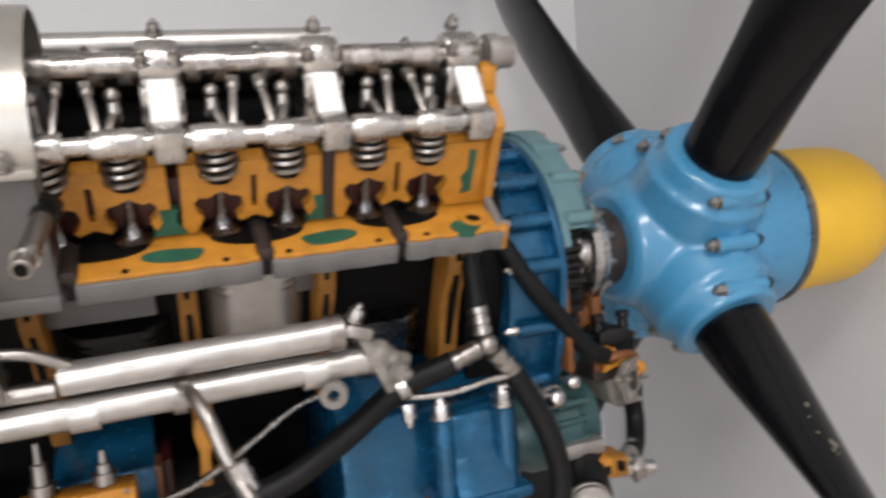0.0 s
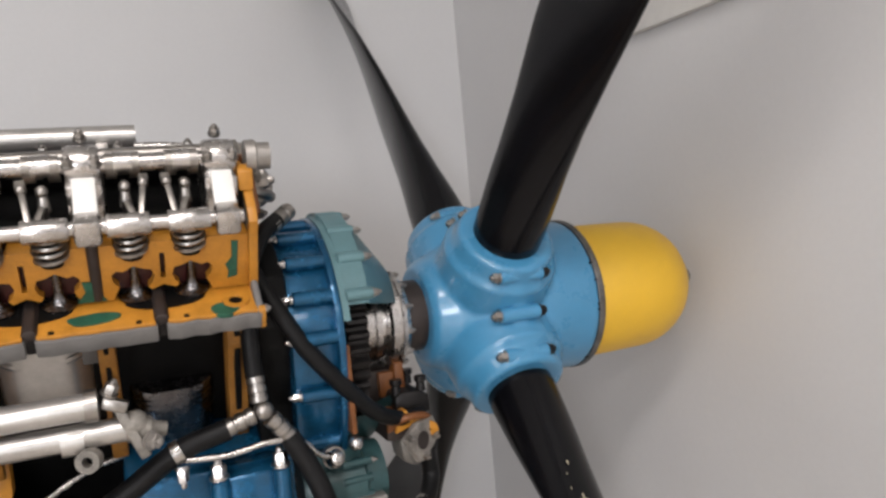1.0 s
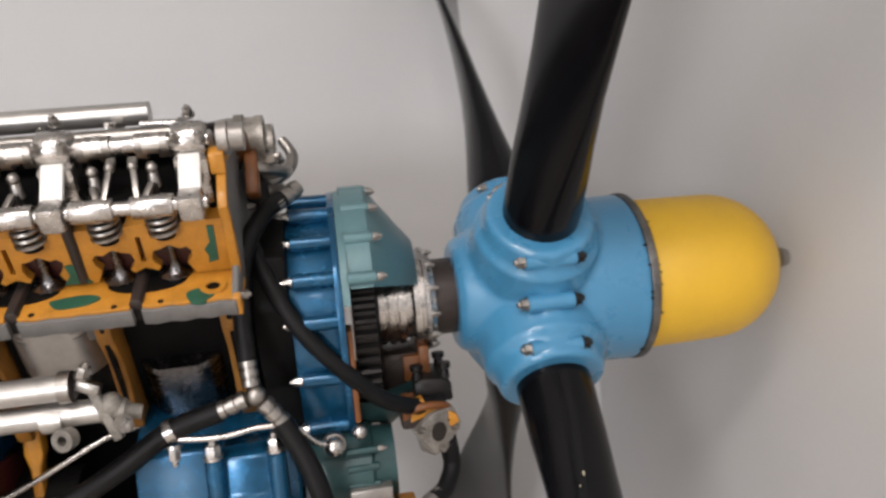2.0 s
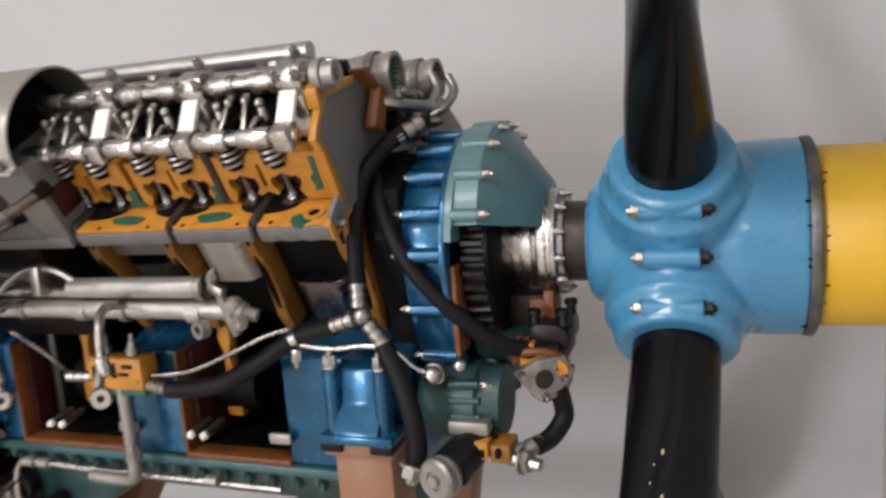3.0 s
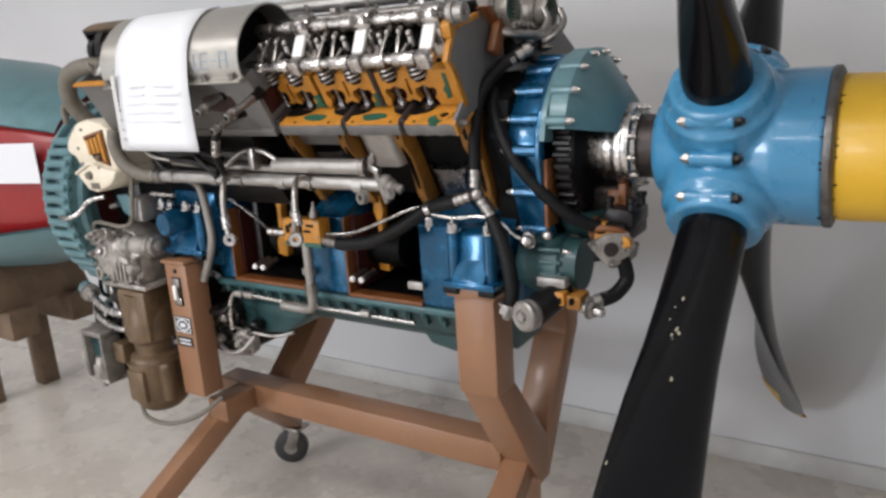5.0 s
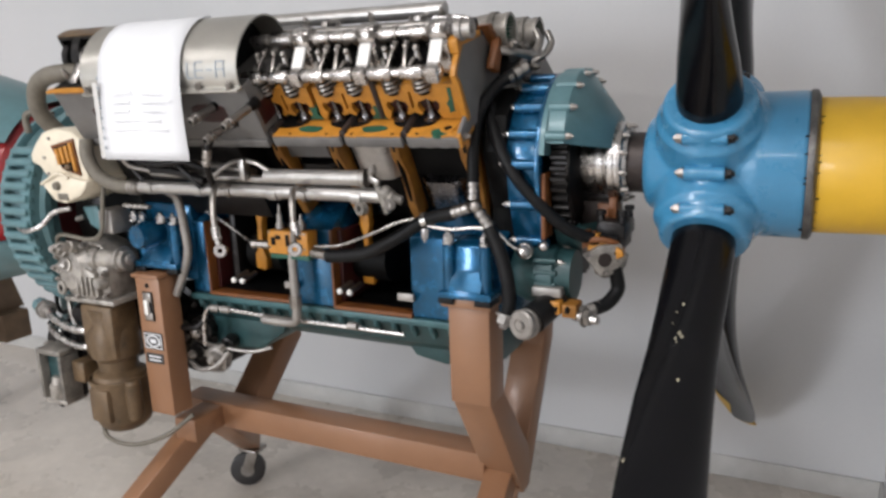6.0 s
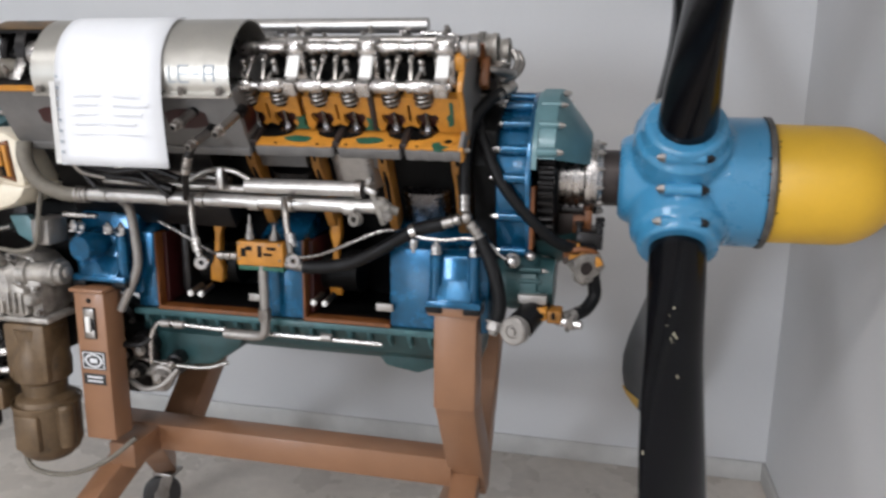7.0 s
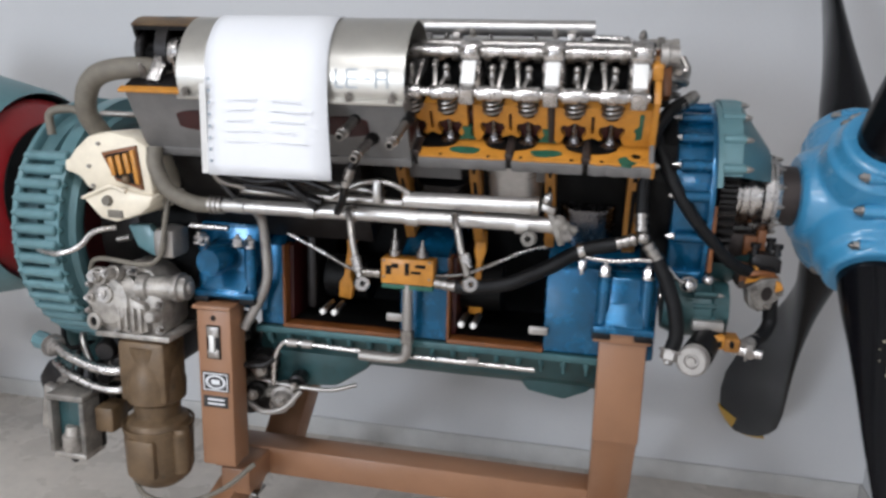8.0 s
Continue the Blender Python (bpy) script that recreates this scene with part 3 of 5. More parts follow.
part("rear_journal", lathe([(0, 0), (0, 0.011), (0.035, 0.011), (0.035, 0.016), (0.06, 0.016), (0.06, 0)], (-0.735, -0.03, 0.478), (1, 0, 0), 20), "chrome", cam_ob, m=BANK)
for dx, dy, hh in ((-0.77, -0.09, 0.03), (-0.70, -0.085, 0.026), (-0.79, -0.05, 0.022)):
    part("stud", hexbolt((dx, dy, 0.455), (0, -0.1, 1), 0.007, hh), "steel", head, m=BANK)
part("rear_strut", bar((-0.745, -0.105, 0.452), (-0.738, -0.045, 0.488), 0.030, 0.014, 0.003), "chrome", head, "bright bare metal strut", m=BANK)
back = [(y, z) for y, z in arcp if y > -0.045]
back_in = [(y, z) for y, z in inner if y > -0.045]
part("cut_shell", prism(back + back_in[::-1], "x", HX0 + 0.004, -0.672, 0.0), "tan", head, "brown inside of the cut cover", m=BANK)
part("shell_end", prism(back_in + [(0.05, 0.455), (-0.045, 0.455)], "x", HX0 + 0.004, HX0 + 0.010, 0.0), "iron", head, m=BANK)
part("shell_inside_shade", prism([(y - 0.002, z - 0.001) for y, z in back_in] + [(y - 0.006, z - 0.005) for y, z in back_in[::-1]], "x", HX0 + 0.012, -0.674, 0.0), "dark", head, m=BANK)
# far bank, mostly hidden
fb = box(HX0 + 0.03, HX1, -0.11, 0.11, 0.065, 0.30, 0.004)
box(HX0, HX1, -0.128, 0.128, 0.300, 0.448, 0.004, fb)
farbank = part("far_bank", fb, "grey", engine, "grey cylinder bank on the far side", m=FAR)
part("far_cover", prism([(-y, z) for y, z in arcp], "x", HX0 + 0.02, -0.02, 0.0), "cover", farbank, m=FAR)
pp = part("breather_pipe", sweep([(-0.66, -0.053, 1.525), (0.074, -0.053, 1.525)], 0.0165, 16, 1, curved=False), "rail", engine, "long grey metal pipe over the engine")
for x in (-0.45, -0.2, 0.03):
    part("bracket", box(x - 0.008, x + 0.008, -0.10, -0.05, 1.495, 1.512, 0.002), "steel", pp)
for y in (-0.09, 0.09):
    tb = part("coolant_outlet", lathe([(0, 0), (0, 0.030), (0.03, 0.034), (0.065, 0.033), (0.068, 0.035), (0.078, 0.035), (0.078, 0.029), (0.01, 0.027), (0.01, 0)], (0.155, y, 1.472), (1, 0, 0), 28), "pale_cast", engine, "cast coolant outlet with a green inside")
    part("bore", lathe([(0.06, 0), (0.06, 0.0285), (0.0775, 0.0292)], (0.155, y, 1.472), (1, 0, 0), 24), "green", tb)
    part("base", bar((0.17, y, 1.46), (0.17, y * 1.5, 1.40), 0.05, 0.04, 0.008), "pale_cast", tb)

# ---- reduction gear case ----


def pear(r, drop, r2, n=40):
    pts = []
    for k in range(n):
        a = 2 * math.pi * k / n
        y, z = math.sin(a), math.cos(a)
        if z >= 0:
            pts.append((r * y, AZ + r * z))
        else:
            pts.append(((r + (r2 - r) * -z) * y, AZ + (drop) * z))
    return pts


gc = prism(pear(0.165, 0.26, 0.13), "x", 0.245, 0.318, 0.004)
case = part("gear_case", gc, "blue", engine, "metallic blue reduction gear case with bolted rim")
rim = prism(pear(0.183, 0.275, 0.15), "x", 0.308, 0.318, 0.002)
part("rim", rim, "blue", case)
part("gasket_rim", lathe([(0.318, 0.14), (0.318, 0.184), (0.328, 0.184), (0.328, 0.14)], (0, 0, AZ), (1, 0, 0), 40, arc=(10, 190)), "teal", case)
nose = part("gear_nose", lathe([(0.328, 0.150), (0.328, 0.170), (0.362, 0.170), (0.366, 0.165), (0.432, 0.078), (0.432, 0.060), (0.366, 0.150)], (0, 0, AZ + 0.02), (1, 0, 0), 40, arc=(11, 186)), "teal", case, "teal conical nose of the gear case, cut away below")
for k in range(1, 10):
    a = radians(1 + 19.5 * k)
    d = Vector((0, -math.cos(a), math.sin(a)))
    c0 = Vector((0, 0, AZ + 0.004)) + d * 0.178
    if k < 9:
        part("boss", rod(c0 + Vector((0.326, 0, 0)), c0 + Vector((0.368, 0, 0)), 0.0095, 0.009, 12, bevel=0.002), "teal", case)
        part("bolt", hexbolt(c0 + Vector((0.368, 0, 0)), (1, 0, 0), 0.006, 0.014), "steel", case)
for k in range(-4, 12):
    a = radians(4 + 19.5 * k)
    y, z = -math.cos(a), math.sin(a)
    c0 = Vector((0, 0.172 * y * (1 if z > 0 else 1 + 0.24 * z), AZ + (0.172 * z if z > 0 else 0.262 * z)))
    part("boss", rod(c0 + Vector((0.252, 0, 0)), c0 + Vector((0.316, 0, 0)), 0.0115, 0.0105, 12, bevel=0.002), "blue", case)
    part("stud", hexbolt(c0 + Vector((0.252, 0, 0)), (-1, 0, 0), 0.006, 0.018), "chrome", case)
# gear and bearings in the opening
g = bmesh.new()
teeth = 44
pts = []
for k in range(teeth * 4):
    a = 2 * math.pi * k / (teeth * 4)
    r = 0.152 if k % 4 < 2 else 0.142
    pts.append((r * math.sin(a), AZ + r * math.cos(a)))
gear = part("reduction_gear", prism(pts, "x", 0.330, 0.362), "iron", engine, "dark steel toothed reduction gear")
part("gear_web", lathe([(0.362, 0.0), (0.362, 0.125), (0.368, 0.11), (0.368, 0.0)], (0, 0, AZ), (1, 0, 0), 40), "dark", gear)
part("pinion", prism([((0.075 if k % 4 < 2 else 0.067) * math.sin(2 * math.pi * k / 80), CZ - 0.02 + (0.075 if k % 4 < 2 else 0.067) * math.cos(2 * math.pi * k / 80)) for k in range(80)], "x", 0.326, 0.366), "iron", gear)
bear = part("shaft_bearing", lathe([(0.368, 0), (0.368, 0.067), (0.380, 0.067), (0.381, 0.063), (0.384, 0.063), (0.385, 0.069), (0.394, 0.069), (0.395, 0.064), (0.400, 0.064), (0.401, 0.069), (0.410, 0.069), (0.411, 0.060), (0.420, 0.060), (0.420, 0.0)], (0, 0, AZ), (1, 0, 0), 40), "chrome", engine, "stack of polished shaft bearings")
fr = part("shaft_flange", lathe([(0.420, 0), (0.420, 0.078), (0.424, 0.083), (0.434, 0.083), (0.436, 0.079), (0.440, 0.079), (0.442, 0.083), (0.448, 0.082), (0.451, 0.072), (0.458, 0.069), (0.458, 0)], (0, 0, AZ), (1, 0, 0), 40), "chrome", engine, "polished shaft flange with bolts")
for k in range(12):
    a = radians(30 * k + 10)
    part("bolt", hexbolt((0.447, 0.0755 * math.cos(a), AZ + 0.0755 * math.sin(a)), (1, 0, 0), 0.0055, 0.016), "steel", fr)
part("propeller_shaft", lathe([(0.42, 0), (0.42, 0.062), (0.452, 0.066), (0.458, 0.061), (0.51, 0.061), (0.51, 0)], (0, 0, AZ), (1, 0, 0), 36), "shaft", engine, "brown-grey propeller shaft")
part("lower_nose", lathe([(0.328, 0.10), (0.328, 0.118), (0.36, 0.118), (0.40, 0.09), (0.425, 0.08), (0.425, 0.07), (0.36, 0.10)], (0, 0.0, AZ - 0.085), (1, 0, 0), 24, arc=(200, 340)), "teal_dark", case, "dark teal lower nose of the gear case")
for x0, x1, z0, z1, y0 in ((0.318, 0.326, 1.07, 1.20, -0.168), (0.40, 0.435, 1.085, 1.125, -0.05), (0.375, 0.43, 1.062, 1.075, -0.08), (0.425, 0.440, 1.09, 1.14, -0.06)):
    part("cut_edge", box(x0, x1, y0, y0 + 0.05, z0, z1, 0.002), "orange", case, "orange painted cut edge")
part("idler_housing", box(0.36, 0.43, -0.04, 0.06, 1.06, 1.13, 0.012), "shaft", case)

# ---- propeller ----
prop = thing("propeller", "four blade propeller with black blades, blue hub and yellow spinner", "propeller")
HX = 0.615
hubm = lathe([(0.492, 0), (0.492, 0.080), (0.500, 0.090), (0.535, 0.105), (0.56, 0.118), (0.66, 0.130), (0.70, 0.136), (0.775, 0.1365), (0.779, 0.134), (0.779, 0)], (0, 0, AZ), (1, 0, 0), 64)
for q in range(4):
    d = Vector((0, math.cos(radians(45 + 90 * q)), math.sin(radians(45 + 90 * q))))
    lathe([(0.02, 0), (0.02, 0.102), (0.10, 0.100), (0.132, 0.096), (0.140, 0.096), (0.146, 0.090), (0.150, 0.086), (0.176, 0.080), (0.180, 0.076), (0.180, 0)], (HX, 0, AZ), d, 48, hubm)
    e = Vector((0, math.cos(radians(90 * q)), math.sin(radians(90 * q))))
    t = Vector((1, 0, 0)).cross(e)
    for off, rad, hl in ((-0.063, 0.163, 0.041), (0.0, 0.150, 0.038), (0.063, 0.163, 0.041)):
        c0 = Vector((HX - 0.001, 0, AZ)) + e * rad + t * off
        bar(c0 - Vector((hl - 0.004, 0, 0)) - e * 0.02, c0 + Vector((hl - 0.004, 0, 0)) - e * 0.02, 0.026, 0.03, 0.004, e, hubm)
    c0 = Vector((HX, 0, AZ)) + e * 0.141
    bar(c0 - t * 0.063, c0 + t * 0.063, 0.024, 0.024, 0.004, e, hubm)
hub = part("hub", hubm, "hub", prop, "light blue cast hub")
rm = hub.modifiers.new("blend", "REMESH")
rm.mode, rm.voxel_size, rm.use_smooth_shade = "VOXEL", 0.004, True
sm = hub.modifiers.new("soften", "SMOOTH")
sm.factor, sm.iterations = 0.5, 5
for q in range(4):
    e = Vector((0, math.cos(radians(90 * q)), math.sin(radians(90 * q))))
    t = Vector((1, 0, 0)).cross(e)
    for off, rad, hl in ((-0.063, 0.163, 0.041), (0.0, 0.150, 0.038), (0.063, 0.163, 0.041)):
        c0 = Vector((HX - 0.001, 0, AZ)) + e * rad + t * off
        part("bolt_boss", rod(c0 - Vector((hl - 0.002, 0, 0)), c0 + Vector((hl - 0.002, 0, 0)), 0.0125, 0.0125, 20, bevel=0.003), "hub", hub)
        for sgn in (-1, 1):
            part("bolt", hexbolt(c0 + Vector((sgn * (hl - 0.003), 0, 0)), (sgn, 0, 0), 0.009, 0.016), "steel" if sgn < 0 else "iron", hub)
part("spinner_ring", lathe([(0.777, 0.12), (0.777, 0.137), (0.779, 0.138), (0.788, 0.138), (0.791, 0.134), (0.794, 0.127), (0.794, 0.12)], (0, 0, AZ), (1, 0, 0), 64), "ring", prop, "worn grey metal ring")
sp = [(0.792, 0.1), (0.792, 0.122), (0.795, 0.124), (0.925, 0.122)]
for k in range(1, 13):
    a = radians(90 * k / 12)
    sp.append((0.925 + 0.118 * math.sin(a), 0.012 + 0.110 * math.cos(a)))
sp += [(1.043, 0.0)]
part("spinner", lathe(sp, (0, 0, AZ), (1, 0, 0), 64), "spinner", prop, "yellow painted spinner")
part("spinner_stud", lathe([(1.066, 0), (1.066, 0.018), (1.082, 0.014), (1.084, 0.008), (1.090, 0.008), (1.092, 0.011), (1.099, 0.010), (1.099, 0)], (0, 0, AZ), (1, 0, 0), 20), "alu", prop)


crng2 = random.Random(12)
for k in range(22):
    a, xx = crng2.uniform(0, 2 * math.pi), crng2.choice((0.7755, 0.7945, 0.7965))
    rr = 0.137 if xx < 0.78 else 0.1235
    d = Vector((0, math.cos(a), math.sin(a)))
    c0 = Vector((xx, 0, AZ)) + d * (rr - 0.003)
    part("paint_chip", bar(c0, c0 + d * 0.0036, crng2.uniform(0.002, 0.005), crng2.uniform(0.004, 0.010), 0.001, (1, 0, 0)), "dark", prop)


# radius, half chord, half thickness and twist along a blade
STATIONS = [(0.13, 0.056, 0.056, 7), (0.2, 0.057, 0.056, 10), (0.27, 0.058, 0.051, 14), (0.34, 0.059, 0.044, 20), (0.42, 0.063, 0.037, 25), (0.52, 0.074, 0.03, 31), (0.64, 0.088, 0.024, 38), (0.78, 0.104, 0.019, 46),
            (0.92, 0.112, 0.016, 56), (1.06, 0.114, 0.013, 64), (1.16, 0.101, 0.011, 70), (1.24, 0.082, 0.009, 74), (1.29, 0.06, 0.007, 76), (1.32, 0.037, 0.005, 76), (1.345, 0.008, 0.003, 76)]


def blade_point(r, a, b, tw, ph):
    flatn = min(1, max(0, (r - 0.2) / 0.3))
    x, y = a * math.cos(ph), b * math.sin(ph)
    if y < 0:
        y *= 1 - 0.55 * flatn
    x -= 0.012 * flatn
    th = -radians(tw)
    return Vector((x * math.cos(th) - y * math.sin(th), x * math.sin(th) + y * math.cos(th), r))


def blade_at(r, ph):
    for p, q in zip(STATIONS, STATIONS[1:]):
        if p[0] <= r <= q[0]:
            k = (r - p[0]) / (q[0] - p[0])
            return blade_point(r, *[u + (w - u) * k for u, w in zip(p[1:], q[1:])], ph)


def blade_mesh():
    """A twisted blade along local z, chord along local x at the root."""
    n = bmesh.new()
    rings = []
    for r, a, b, tw in STATIONS:
        ring = [n.verts.new(blade_point(r, a, b, tw, 2 * math.pi * k / 28)) for k in range(28)]
        rings.append(ring)
    for p, q in zip(rings, rings[1:]):
        for k in range(28):
            n.faces.new((p[k], p[(k + 1) % 28], q[(k + 1) % 28], q[k]))
    n.faces.new(rings[0])
    n.faces.new(rings[-1])
    return n


for q in range(4):
    ang = radians(45 + 90 * q)
    rdir = Vector((0, math.cos(ang), math.sin(ang)))
    xd = Vector((1, 0, 0))
    m = Matrix((xd, rdir.cross(xd), rdir)).transposed().to_4x4()
    m.translation = (HX, 0, AZ)
    m = m @ pose(0, 0, 0, 0, 0, -(65, 42, 9, 66)[q])    # blades turn freely in their sockets
    bb = blade_mesh()
    bmesh.ops.subdivide_edges(bb, edges=[e for e in bb.edges if abs(e.verts[0].co.z - e.verts[1].co.z) > 0.05], cuts=2, smooth=1.0)
    bl = part("blade", bb, "blade", prop, "glossy black propeller blade", m=m, angle=70)
    tipm = blade_mesh()
    bmesh.ops.bisect_plane(tipm, geom=tipm.verts[:] + tipm.edges[:] + tipm.faces[:], plane_co=(0, 0, 1.245), plane_no=(0.12, 0.12, 1), clear_inner=True)
    for v in tipm.verts:
        v.co.x, v.co.y = v.co.x * 1.02, v.co.y * 1.15
        v.co.z += 0.001
    part("blade_tip", tipm, "spinner", bl, "yellow painted tip", m=m, angle=70)

    if q == 2:
        crng = random.Random(3)
        for r0, p0, sz in ((0.342, 118, 0.0032), (0.358, 127, 0.0016), (0.380, 130, 0.0018), (0.394, 116, 0.0038), (0.400, 112, 0.0032), (0.406, 121, 0.0026), (0.412, 118, 0.0016), (0.476, 105, 0.0036), (0.630, 164, 0.004)):
            ch = bmesh.new()
            ring = []
            for k in range(9):
                a = 2 * math.pi * k / 9
                rr = r0 + sz * 1.4 * math.sin(a) * crng.uniform(0.4, 1.1)
                ring.append(ch.verts.new(blade_at(rr, radians(p0 + sz * 900 * math.cos(a) * crng.uniform(0.4, 1.0))) * 1.0))
            ch.faces.new(ring)
            cen = sum((v.co for v in ring), Vector()) / 9
            for v in ring:
                v.co += Vector((v.co.x, v.co.y, 0)).normalized() * 0.0012
            part("paint_chip", ch, "chip", bl, "bare chipped spot in the paint", m=m, flat=True)

# ---- stand ----
stand = thing("engine_stand", "brown painted steel engine stand on castors", "stand")
part("post", box(-0.728, -0.648, -0.235, -0.168, 0.555, 0.922, 0.004), "stand", stand)
part("post_cap", box(-0.736, -0.646, -0.240, -0.160, 0.922, 0.932, 0.003), "stand", stand)
part("post", box(0.126, 0.218, -0.20, -0.12, 0.71, 0.926, 0.004), "stand", stand)
part("top_plate", box(0.113, 0.225, -0.208, -0.11, 0.924, 0.944, 0.003), "stand", stand)
part("post", prism([(-0.20, 0.72), (-0.12, 0.72), (0.05, 0.50), (0.05, 0.40), (0.0, 0.40)], "x", 0.128, 0.216, 0.004), "stand", stand)
part("post", prism([(0.27, 0.93), (0.19, 0.93), (0.17, 0.72), (-0.02, 0.42), (0.05, 0.40), (0.25, 0.72)], "x", 0.130, 0.214, 0.004), "stand", stand)
part("post", prism([(0.30, 0.90), (0.22, 0.90), (0.22, 0.62), (0.0, 0.42), (0.06, 0.38), (0.31, 0.60)], "x", -0.726, -0.636, 0.004), "stand", stand)
part("beam", box(-0.80, 0.14, -0.06, 0.018, 0.444, 0.516, 0.004), "stand", stand)
part("post_foot", box(-0.722, -0.650, -0.170, -0.055, 0.448, 0.512, 0.004), "stand", stand)


def castor(x, y):
    w = part("castor", lathe([(-0.017, 0), (-0.017, 0.050), (-0.012, 0.060), (0.012, 0.060), (0.017, 0.050), (0.017, 0)], (x, y, 0.060), (-0.5, 0.85, 0), 28), "castor", stand, "black rubber castor wheel")
    fk = bmesh.new()
    for s in (-1, 1):
        d = Vector((-0.5, 0.85, 0)).normalized() * 0.022 * s
        bar(Vector((x, y, 0.06)) + d, Vector((x + 0.02, y + 0.012, 0.132)) + d, 0.036, 0.003, 0.001, d, fk)
    box(x - 0.02, x + 0.055, y - 0.02, y + 0.045, 0.130, 0.142, 0.003, fk)
    part("fork", fk, "steel", w)
    part("hub_disc", lathe([(-0.018, 0), (-0.018, 0.024), (0.018, 0.024), (0.018, 0)], (x, y, 0.060), (-0.5, 0.85, 0), 20), "alu", w)


for x, y, bx, by in ((-0.925, 0.32, -0.695, -0.05), (-0.85, -0.46, -0.695, -0.10), (0.05, 0.22, 0.17, 0.02), (0.17, -0.50, 0.17, 0.0)):
    part("leg", bar((bx, by, 0.47), (x + 0.015, y + 0.01, 0.165), 0.066, 0.06, 0.004), "stand", stand)
    castor(x, y)
sw = part("switch_plate", box(-0.704, -0.672, -0.240, -0.235, 0.812, 0.888, 0.002), "iron", stand, "metal switch plate")
for z0, z1 in ((0.862, 0.8855), (0.8145, 0.834)):
    part("switch_rim", box(-0.7015, -0.6745, -0.2415, -0.239, z0, z1, 0.001), "steel", sw)
part("post_screw", ball((-0.688, -0.2355, 0.904), 0.006, None, 10), "iron", stand)
part("switch", box(-0.694, -0.682, -0.248, -0.240, 0.83, 0.868, 0.002), "white", sw, "white switch lever")
lb = part("label_plate", box(-0.719, -0.656, -0.2375, -0.235, 0.735, 0.780, 0.001), "black_label", stand, "black and white oval label plate")
oval = lathe([(0, 0.0125), (0.001, 0.0145), (0, 0.0165)], (0, 0, 0), (0, -1, 0), 32)
for v in oval.verts:
    v.co.x *= 1.45
oval.transform(Matrix.Translation((-0.6875, -0.2378, 0.7575)))
part("oval_mark", oval, "paper", lb)
for z in (0.7375, 0.7755):
    part("edge_line", box(-0.716, -0.659, -0.2385, -0.2375, z, z + 0.0022, 0), "paper", lb)
for x in (-0.7165, -0.661):
    part("edge_line", box(x, x + 0.0022, -0.2385, -0.2375, 0.7375, 0.7777, 0), "paper", lb)
part("mark", box(-0.697, -0.678, -0.2385, -0.2375, 0.752, 0.763, 0), "paper", lb)
lb2 = part("label_plate", box(-0.719, -0.660, -0.2375, -0.235, 0.697, 0.724, 0.001), "black_label", stand, "black label plate with two white bars")
for z in (0.704, 0.714):
    part("mark", box(-0.708, -0.668, -0.2385, -0.2375, z, z + 0.004, 0), "paper", lb2)

# ---- paper sheet ----
outer = [Vector((0, y, z)) for y, z in arcp if y < 0.02][::-1]
pts3 = [BANK @ (p + Vector((0, 0, 0)) + Vector((0, p.y, (p.z - 0.43))).normalized() * 0.004) for p in outer]
pts3 = [p for p in pts3 if p.z > 1.42] + [Vector((0, -0.367, 1.402)), Vector((0, -0.373, 1.36)), Vector((0, -0.376, 1.30)), Vector((0, -0.377, 1.236))]
line = smooth_path(pts3, 3)
sheet = bmesh.new()
cols = [-0.603, -0.577, -0.52, -0.47, -0.42, -0.365]
vs = [[sheet.verts.new((x + 0.06 * (1.25 - p.z), p.y + 0.002 * math.sin(x * 40 + p.z * 9), p.z)) for x in cols] for p in line]
for a, b in zip(vs, vs[1:]):
    for k in range(len(cols) - 1):
        sheet.faces.new((a[k], a[k + 1], b[k + 1], b[k]))
ppr = link("paper_sheet", sheet, "paper", None)
sol = ppr.modifiers.new("thick", "SOLIDIFY")
sol.thickness = 0.0012
tagged(ppr, "white printed sheet in a clear sleeve hung over the rocker cover", "paper")

sleeve = bmesh.new()
for k in range(11):
    z = 1.262 + 0.021 * k
    if z < 1.41:
        lathe([(0, 0), (0, 0.0032), (0.0006, 0.0032), (0.0006, 0)], (-0.596, -0.3795 + 0.02 * max(0, z - 1.37), z), (0, -1, 0), 10, sleeve)
part("punch_hole", sleeve, "ink", ppr, "row of punched holes")
part("sleeve_edge", box(-0.6165, -0.6035, -0.3765, -0.3755, 1.238, 1.40, 0.0), "skirting", ppr, "clear plastic sleeve edge")
prng = random.Random(9)
for k in range(5):
    z = 1.375 - 0.019 * k
    for x0, x1 in ((-0.565, -0.565 + prng.uniform(0.05, 0.075)), (-0.478, -0.478 + prng.uniform(0.045, 0.085))):
        part("print_bar", box(x0, x1, -0.3786, -0.3772, z, z + 0.003, 0), "print", ppr)


# ---- pipes and fittings on the near side ----


def pipe(name, pts, r, mat, label="", steps=8, parent=engine, seg=12):
    return part(name, sweep(pts, r, seg, steps), mat, parent, label)


def ferrule(p0, p1, r, parent, mat="steel", name="fitting", rings=3):
    """A ribbed metal hose end."""
    p0, p1 = Vector(p0), Vector(p1)
    h = (p1 - p0).length
    pr = [(0, 0), (0, r * 0.85)]
    for k in range(rings):
        a, b = h * k / rings, h * (k + 1) / rings
        pr += [(a + 0.1 * (b - a), r), (a + 0.7 * (b - a), r), (a + 0.75 * (b - a), r * 0.86), (b, r * 0.86)]
    return part(name, lathe(pr + [(h, 0)], p0, p1 - p0, 16), mat, parent)


